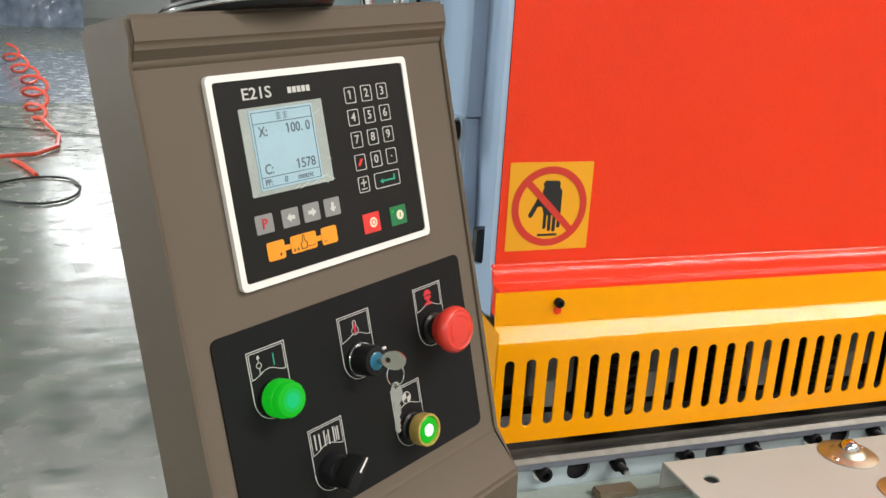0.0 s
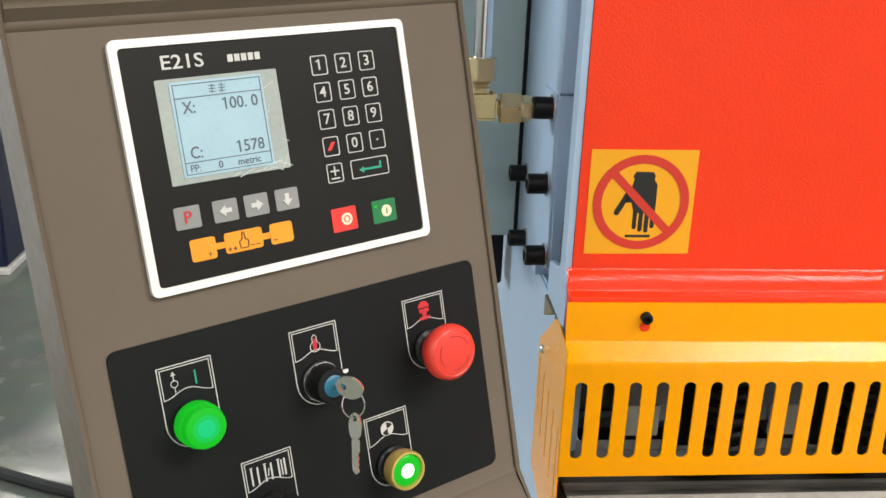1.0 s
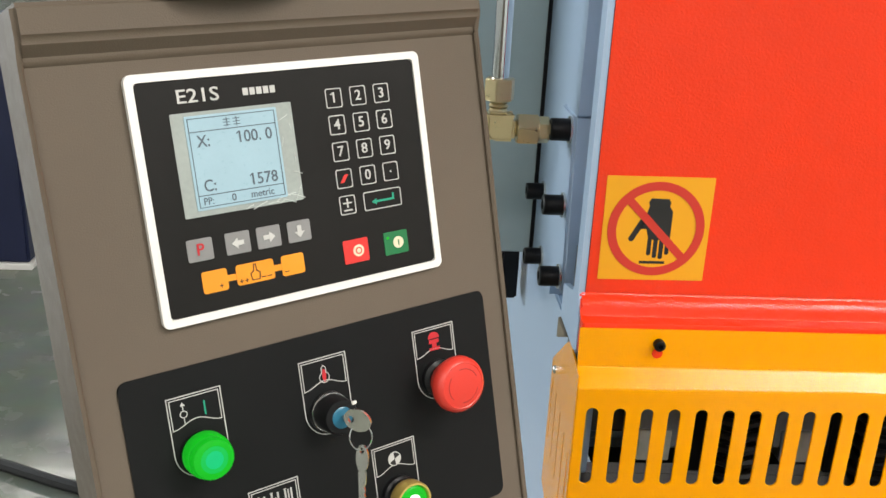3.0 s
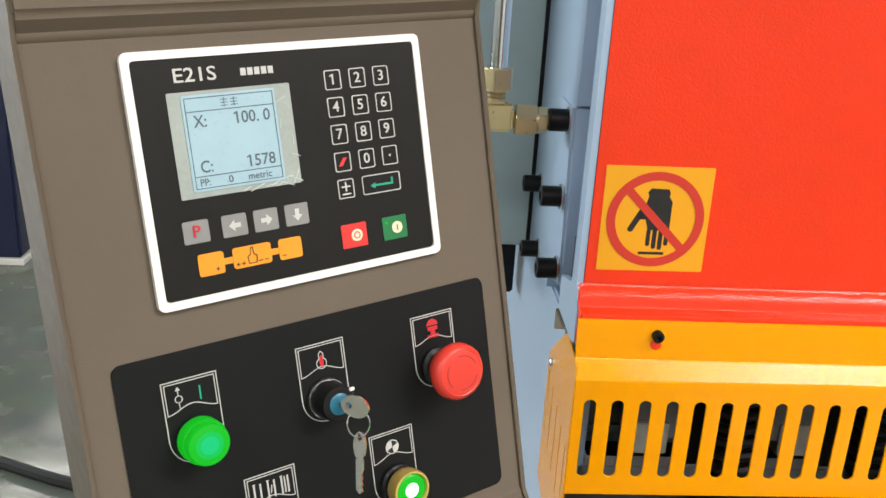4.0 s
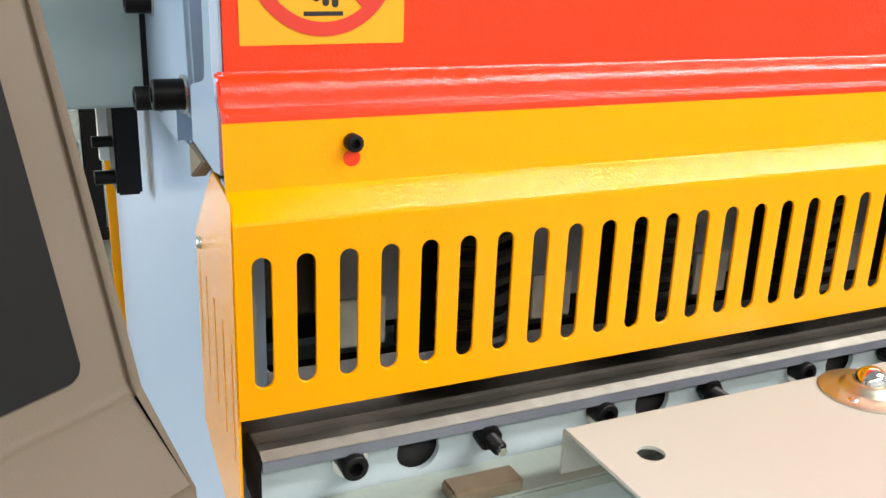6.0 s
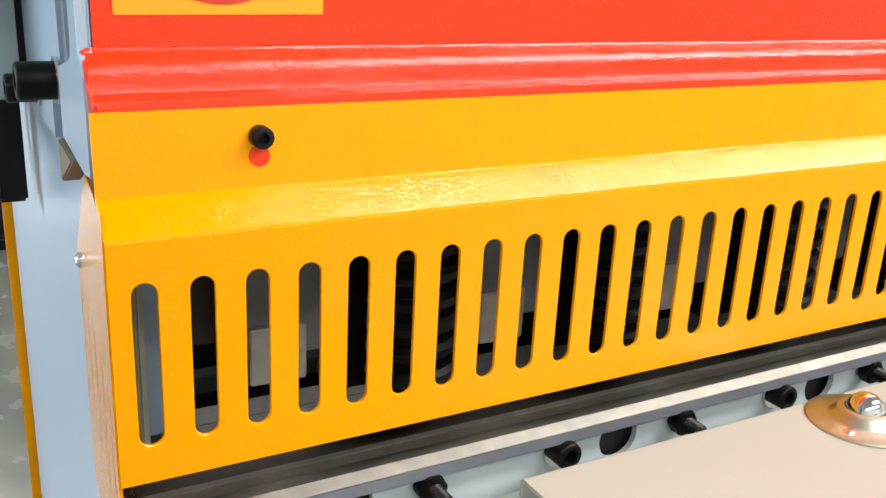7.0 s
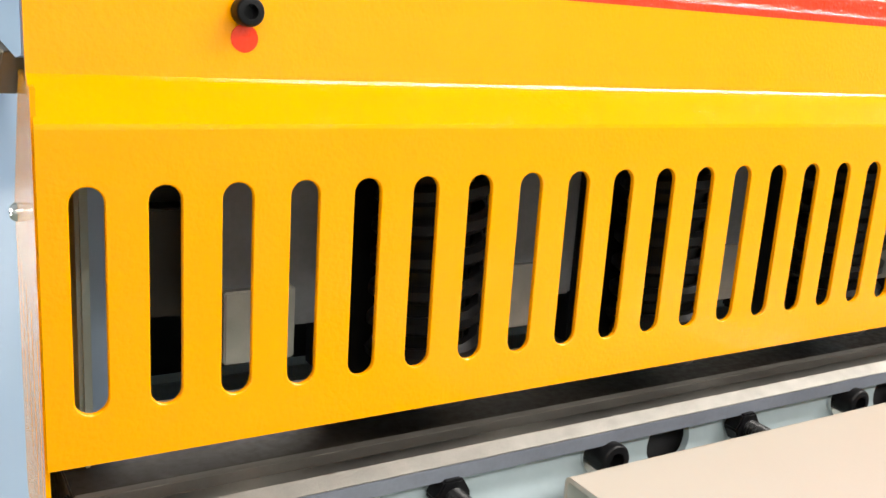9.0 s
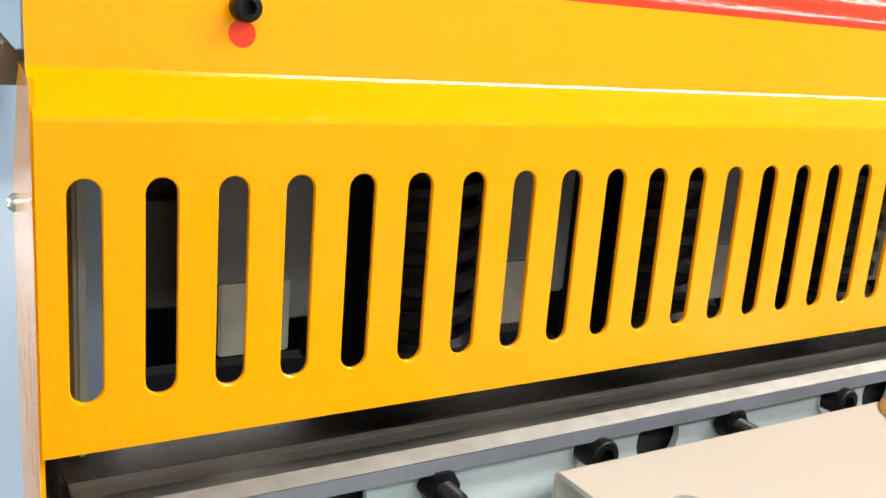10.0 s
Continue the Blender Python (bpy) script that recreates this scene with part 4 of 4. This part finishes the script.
# label signs
bm = loop_band(circle(-0.1075, ROW1 - 0.0130, 0.0027, 20), circle(-0.1075, ROW1 - 0.0130, 0.0021, 20), 0.0003, PZ)
stroke([(-0.1075, ROW1 - 0.0200), (-0.1075, ROW1 - 0.0157)], 0.0006, 0.0003, PZ, bm)
stroke([(-0.1075, ROW1 - 0.0103), (-0.1075, ROW1 - 0.0065)], 0.0006, 0.0003, PZ, bm)
prism([(-0.1092, ROW1 - 0.0070), (-0.1058, ROW1 - 0.0070), (-0.1075, ROW1 - 0.0042)], 0.0003, "z", PZ, bm=bm)
part("pump_sign", bm, INK, PB, smooth=0)
part("on_sign", stroke([(-0.0925, ROW1 - 0.0170), (-0.0925, ROW1 - 0.0070)], 0.0011, 0.0003, PZ), GREENINK, PB, "green stroke", smooth=0)
oval = lambda cx, cy, a, b: [(cx + a * math.cos(t), cy + b * math.sin(t)) for t in np.linspace(0, math.tau, 25)[:-1]]
bm = stroke([(-0.0028, ROW1 - 0.0080)] + [(-0.0010 + 0.0040 * math.sin(t), ROW1 - 0.0155 - 0.0040 * math.cos(t) * -1) for t in np.linspace(-0.45, -5.83, 16)] + [(0.0008, ROW1 - 0.0080), (-0.0010, ROW1 - 0.0062)], 0.0006, 0.0003, PZ, closed=True)
part("lamp_sign", bm, INK, PB, smooth=0)
part("lamp_sign_core", prism(oval(-0.0010, ROW1 - 0.0140, 0.0016, 0.0050), 0.0003, "z", PZ), REDINK, PB, "red core", smooth=0)
bm = prism(circle(0.0970, ROW1 - 0.0095, 0.0052, 20, 0, 190), 0.0003, "z", PZ)
box(0.0925, 0.1015, ROW1 - 0.0135, ROW1 - 0.0105, PZ, PZ + 0.0003, bm=bm)
box(0.0950, 0.0990, ROW1 - 0.0175, ROW1 - 0.0130, PZ, PZ + 0.0004, bm=bm)
box(0.0920, 0.1020, ROW1 - 0.0195, ROW1 - 0.0170, PZ, PZ + 0.0003, bm=bm)
part("stop_sign", bm, REDINK, PB, "red mushroom-button sign", smooth=0)
bm = prism(circle(0.0485, ROW2 - 0.0130, 0.0058, 28), 0.0003, "z", PZ)
part("wheel_sign", bm, INK, PB, "white disc sign", smooth=0)
bm = bmesh.new()
for a0 in (25, 205):
    prism([(0.0485, ROW2 - 0.0130)] + [(0.0485 + 0.0050 * math.cos(radians(a0 + 9 * i)), ROW2 - 0.0130 + 0.0050 * math.sin(radians(a0 + 9 * i))) for i in range(9)], 0.0002, "z", PZ + 0.0004, bm=bm)
part("wheel_sign_core", bm, BLACKINK, PB, smooth=0)
bm = bmesh.new()
for gx in (-0.0630, -0.0525, -0.0420):
    for s in (-0.0024, 0.0024):
        stroke([(gx + s, ROW2 - 0.0195), (gx + s, ROW2 - 0.0065)], 0.0013, 0.0003, PZ, bm)
    stroke([(gx - 0.0035, ROW2 - 0.0060), (gx - 0.0012, ROW2 - 0.0060)], 0.0006, 0.0003, PZ, bm)
stroke([(-0.0530, ROW2 - 0.0160), (-0.0520, ROW2 - 0.0100)], 0.0008, 0.0003, PZ, bm)
stroke([(-0.0420, ROW2 - 0.0190), (-0.0420, ROW2 - 0.0070)], 0.0010, 0.0003, PZ, bm)
part("mode_sign", bm, INK, PB, "white mode signs", smooth=0)


def at(cx, cy, m=Matrix()):
    return Matrix.Translation((cx, cy, PZ - 0.0002)) @ m


# green pilot lamp
o = part("pilot_lamp", lathe([(0, 0), (0.0150, 0), (0.0150, 0.004), (0.0142, 0.0055), (0, 0.0055)], 36), RUBBER, console, "lit green pilot lamp", at(-0.0990, H1))
part("lens", lathe([(0.0152, 0.0045), (0.0160, 0.006), (0.0160, 0.0155), (0.0153, 0.0168), (0.0149, 0.0172), (0.0147, 0.0220), (0.0137, 0.0237), (0.0112, 0.0243), (0.0095, 0.0245)], 40), GREENLENS, o, "bright green ribbed lens")
part("lens_core", lathe([(0.0062, 0.0247), (0.0030, 0.0249), (0, 0.0250)], 32), GREENCORE, o, "turquoise-green glowing centre")
part("lens_middle", lathe([(0.0096, 0.0244), (0.0080, 0.0246), (0.0061, 0.0247)], 36), GREENMID, o, "brighter green middle of the lens")

# key switch with keys
o = part("key_switch", lathe([(0, 0), (0.0158, 0), (0.0158, 0.0025), (0.0145, 0.0035), (0.0138, 0.019), (0.0128, 0.0215), (0.0095, 0.0220), (0, 0.0220)], 36), RUBBER, console, "black key switch with keys in it", at(-0.0010, H1))
kp = Matrix.Translation((0, 0, 0.005))
part("collar", lathe([(0.0150, 0.0028), (0.0156, 0.0035), (0.0152, 0.0042), (0.0145, 0.0042)], 36), CHROME, o)
part("cylinder_core", lathe([(0, 0.0178), (0.0070, 0.0178), (0.0082, 0.0170), (0.0090, 0.0165)], 28), CLEARBLUE, o, "blue-green lock cylinder", kp)
part("pointer", box(0.0085, 0.0125, 0.0075, 0.0100, 0.0160, 0.0185, 0.0005), WHITE, o, "white pointer mark", kp)
k1 = part("inserted_key", box(-0.0010, 0.0010, -0.0022, 0.0022, 0.0150, 0.0250, 0.0003), KEYMETAL, o, "nickel key in the lock", kp @ Matrix.Rotation(radians(8), 4, "Z"))
bow = bmesh.new()
loop_band(oval(0, 0, 0.0090, 0.0108), oval(0, 0.0050, 0.0028, 0.0024), 0.0018, -0.0009, bm=bow)
bow.transform(Matrix.Translation((0.0030, 0.0010, 0.0350)) @ Matrix.Rotation(radians(122), 4, "Y") @ Matrix.Rotation(radians(-75), 4, "Z"))
tmp = bpy.data.meshes.new("tmp")
bow.to_mesh(tmp)
bow.free()
bow = bmesh.new()
bow.from_mesh(tmp)
part("key_bow", bow, KEYMETAL, o, "nickel key bow", kp @ Matrix.Rotation(radians(8), 4, "Z"))
part("key_ring", tube([(0.0050 + 0.0075 * math.cos(a), -0.0130 + 0.0100 * math.sin(a), 0.0320 + 0.0030 * math.cos(a)) for a in np.linspace(0, math.tau, 29)[:-1]], 0.0006, 6, closed=True), CHROME, o, "thin split ring", kp)
k2 = loop_band(oval(0, 0, 0.0050, 0.0105), oval(0, 0.0060, 0.0018, 0.0022), 0.0018, -0.0009)
prism([(-0.0030, -0.0100), (-0.0026, -0.0330), (0.0000, -0.0360), (0.0026, -0.0340), (0.0014, -0.0310), (0.0026, -0.0290), (0.0014, -0.0265), (0.0026, -0.0240), (0.0014, -0.0215), (0.0030, -0.0180), (0.0030, -0.0100)], 0.0016, "z", -0.0008, bm=k2)
part("hanging_key", k2, KEYMETAL, o, "spare nickel key hanging from the ring", Matrix.Translation((0.0050, -0.0300, 0.0350)) @ Matrix.Rotation(radians(-8), 4, "Z") @ Matrix.Rotation(radians(-55), 4, "Y"))

# emergency stop
o = part("emergency_stop", lathe([(0, 0), (0.0150, 0), (0.0150, 0.004), (0.0120, 0.006), (0.0120, 0.018), (0, 0.018)], 36), RUBBER, console, "red emergency-stop mushroom button", at(0.0970, H1))
part("mushroom", lathe([(0, 0.0130), (0.0130, 0.0130), (0.0165, 0.0150), (0.0185, 0.0205), (0.0216, 0.0245), (0.0226, 0.0275), (0.0223, 0.0315), (0.0204, 0.0348), (0.0182, 0.0360), (0.0175, 0.0356), (0.0130, 0.0366), (0, 0.0372)], 48), ESTOP, o, "red plastic mushroom head")
bm = bmesh.new()
for a0 in (20, 140, 260):
    pts = [(0.0135 * math.cos(radians(a0 + 8 * i)), 0.0135 * math.sin(radians(a0 + 8 * i))) for i in range(11)]
    stroke(pts, 0.0008, 0.0005, 0.0362, bm)
part("twist_arrows", bm, mat("dark_red_plastic", (0.42, 0.02, 0.015), 0.4), o, "darker red twist arrows")

# lit push button with a gold ring
o = part("lit_push_button", lathe([(0, 0), (0.0150, 0), (0.0150, 0.004), (0.0130, 0.0055), (0.0130, 0.013), (0, 0.013)], 36), RUBBER, console, "lit green push button with a gold ring", at(0.0485, H2))
part("ring", lathe([(0.0128, 0.012), (0.0150, 0.012), (0.0156, 0.014), (0.0156, 0.0225), (0.0150, 0.0240), (0.0136, 0.0243), (0.0128, 0.0228), (0.0124, 0.0200)], 40), GOLD, o, "polished gold-coloured ring")
part("lens", lathe([(0.0123, 0.0180), (0.0121, 0.0222), (0.0104, 0.0232), (0.0058, 0.0234)], 36), GREENLENS, o, "green lens")
part("lens_core", lathe([(0.0058, 0.0234), (0.0045, 0.0236), (0, 0.0237)], 28), WHITECORE, o, "white glowing centre")

# selector switch
o = part("selector_switch", lathe([(0, 0), (0.0150, 0), (0.0150, 0.004), (0.0142, 0.0055), (0.0135, 0.012), (0.0125, 0.0135), (0, 0.0135)], 36), RUBBER, console, "black rotary selector switch", at(-0.0525, H2))
grip = prism([(-0.0060, -0.0140), (0.0060, -0.0140), (0.0072, 0.0), (0.0050, 0.0165), (-0.0050, 0.0165), (-0.0072, 0.0)], 0.0200, "z", 0.0130, 0.0012, 2)
g = part("grip", grip, RUBBER, o, "black lever grip", Matrix.Rotation(radians(-48), 4, "Z"))
part("index_mark", box(-0.0009, 0.0009, 0.0030, 0.0169, 0.0331, 0.0335), WHITE, o, "white index mark", Matrix.Rotation(radians(-48), 4, "Z"))

# ---- loose things in the hall ----
hose = thing("coiled_air_hose", "red stretched spiral air hose lying on the floor", "air hose")
KNOTS = ((-1.80, 12.4), (-1.50, 10.6), (-1.24, 9.2), (-1.16, 7.9), (-1.06, 7.2), (-0.90, 6.7), (-0.89, 6.25), (-1.02, 5.98), (-1.30, 5.88), (-1.9, 5.80), (-2.8, 5.9))
pts = []
for k, ((xa, ya), (xb, yb)) in enumerate(zip(KNOTS, KNOTS[1:])):
    for i in range(24):
        f = i / 24
        w = 0.11 if k < 3 else max(0.0, 0.09 - 0.05 * (k - 3 + f))
        a = math.tau * (1.5 * (k + f) if k < 4 else 6.0)
        pts.append((xa + (xb - xa) * f + w * math.sin(a), ya + (yb - ya) * f, 0.024 + 0.6 * w * (1 + math.cos(a))))
part("spiral", tube(pts, 0.016, 8), HOSERED, hose)
part("tail", tube([(-1.15 + 0.012 * i, 5.80 - 0.012 * i ** 1.35, 0.018) for i in range(16)], 0.015, 8), HOSERED, hose)
loop = thing("cable_loop", "black cable loop lying on the floor", "cable", Matrix.Translation((-0.98, 4.97, 0.012)))
part("loop", tube([(0.28 * math.cos(a), 0.33 * math.sin(a) + 0.05 * math.sin(2 * a), 0.0) for a in np.linspace(0, math.tau, 60)[:-1]], 0.008, 7, closed=True), CABLE, loop)
lead = thing("floor_cable", "thin dark cable across the floor", "cable", Matrix.Translation((-0.75, 7.1, 0.009)))
part("cord", tube([(-1.5 + 0.2 * i, 0.25 * math.sin(0.35 * i) - 0.05 * i, 0) for i in range(14)], 0.005, 6), CABLE, lead)
near = thing("power_cable", "black power cable lying on the floor", "cable", Matrix.Translation((-1.1, 1.30, 0.017)))
part("cord", tube([(-1.3 + 0.08 * i, 0.43 - 0.026 * i + 0.02 * math.sin(0.6 * i), 0) for i in range(24)], 0.016, 8), CABLE, near)

# wrapped machine in the far corner
wrap = thing("wrapped_machine", "machine wrapped in shiny blue-grey plastic film", "machine", Matrix.Translation((-2.62, 17.9, 0)))
bm = bmesh.new()
bmesh.ops.create_grid(bm, x_segments=60, y_segments=30, size=1)
for v in bm.verts:
    x, z = v.co.x * 1.6, (v.co.y + 1) * 1.0 + 0.02
    f = noise.noise(Vector((x * 2.2, z * 0.6, 3.0)))
    v.co = (x, -0.55 + 0.22 * f + 0.05 * noise.noise(Vector((x * 9, z * 4, 1.0))), z)
bmesh.ops.solidify(bm, geom=bm.faces[:], thickness=0.03)
part("film_front", bm, SHEET, wrap, "creased shiny film", smooth=60)
part("wrapped_body", box(-1.55, 1.55, -0.25, 0.6, 0.0, 1.9, 0.05), SHEET, wrap)

# navy cabinet with a white foot rail
cab = thing("navy_cabinet", "dark navy cabinet with a white foot rail", "cabinet", Matrix.Translation((-2.45, 3.25, 0)))
part("body", box(-0.9, 0.76, -0.38, 0.45, 0.030, 0.95, 0.01), NAVY, cab)
part("foot_rail", box(-0.9, 0.77, -0.39, 0.45, 0.0, 0.028, 0.004), WHITE, cab, "white foot rail")

# black stand with a blue-capped filter behind the machine
post = thing("black_stand", "black steel stand beside the machine", "stand", Matrix.Translation((0.105, 3.05, 0)))
part("upright", box(0.0, 0.065, 0.0, 0.07, 0.0, 2.0, 0.006), RUBBER, post)
part("foot", box(-0.10, 0.16, -0.02, 0.25, 0.0, 0.05, 0.01), RUBBER, post)
part("shelf", box(-0.14, -0.005, 0.0, 0.16, 0.075, 0.095, 0.004), RUBBER, post)
part("shelf_leg", box(-0.14, -0.12, 0.06, 0.09, 0.0, 0.075, 0.004), RUBBER, post)
pole = thing("leaning_tube", "black corrugated tube leaning on the stand", "tube", Matrix.Translation((0.03, 2.42, 0)))
part("sleeve", tube([(0.0, 0.0, 0.0), (-0.02, 0.20, 0.35), (-0.045, 0.42, 0.75), (-0.08, 0.62, 1.2)], 0.028, 12), RUBBER, pole)
filt = thing("filter_bottle", "smoky blue-capped filter bottle on the stand", "filter", Matrix.Translation((0.045, 3.13, 0.095)) @ Matrix.Diagonal((0.72, 0.72, 0.95, 1)))
part("bottle", lathe([(0, 0.0), (0.06, 0.0), (0.07, 0.02), (0.07, 0.20), (0.06, 0.22), (0, 0.22)], 24), mat("smoky_bowl", (0.16, 0.20, 0.28), 0.15, vary=0.2, vscale=12), filt)
part("cap", lathe([(0, 0.22), (0.075, 0.22), (0.075, 0.28), (0.06, 0.30), (0, 0.30)], 24), mat("blue_plastic", (0.02, 0.16, 0.55), 0.35), filt, "bright blue cap")
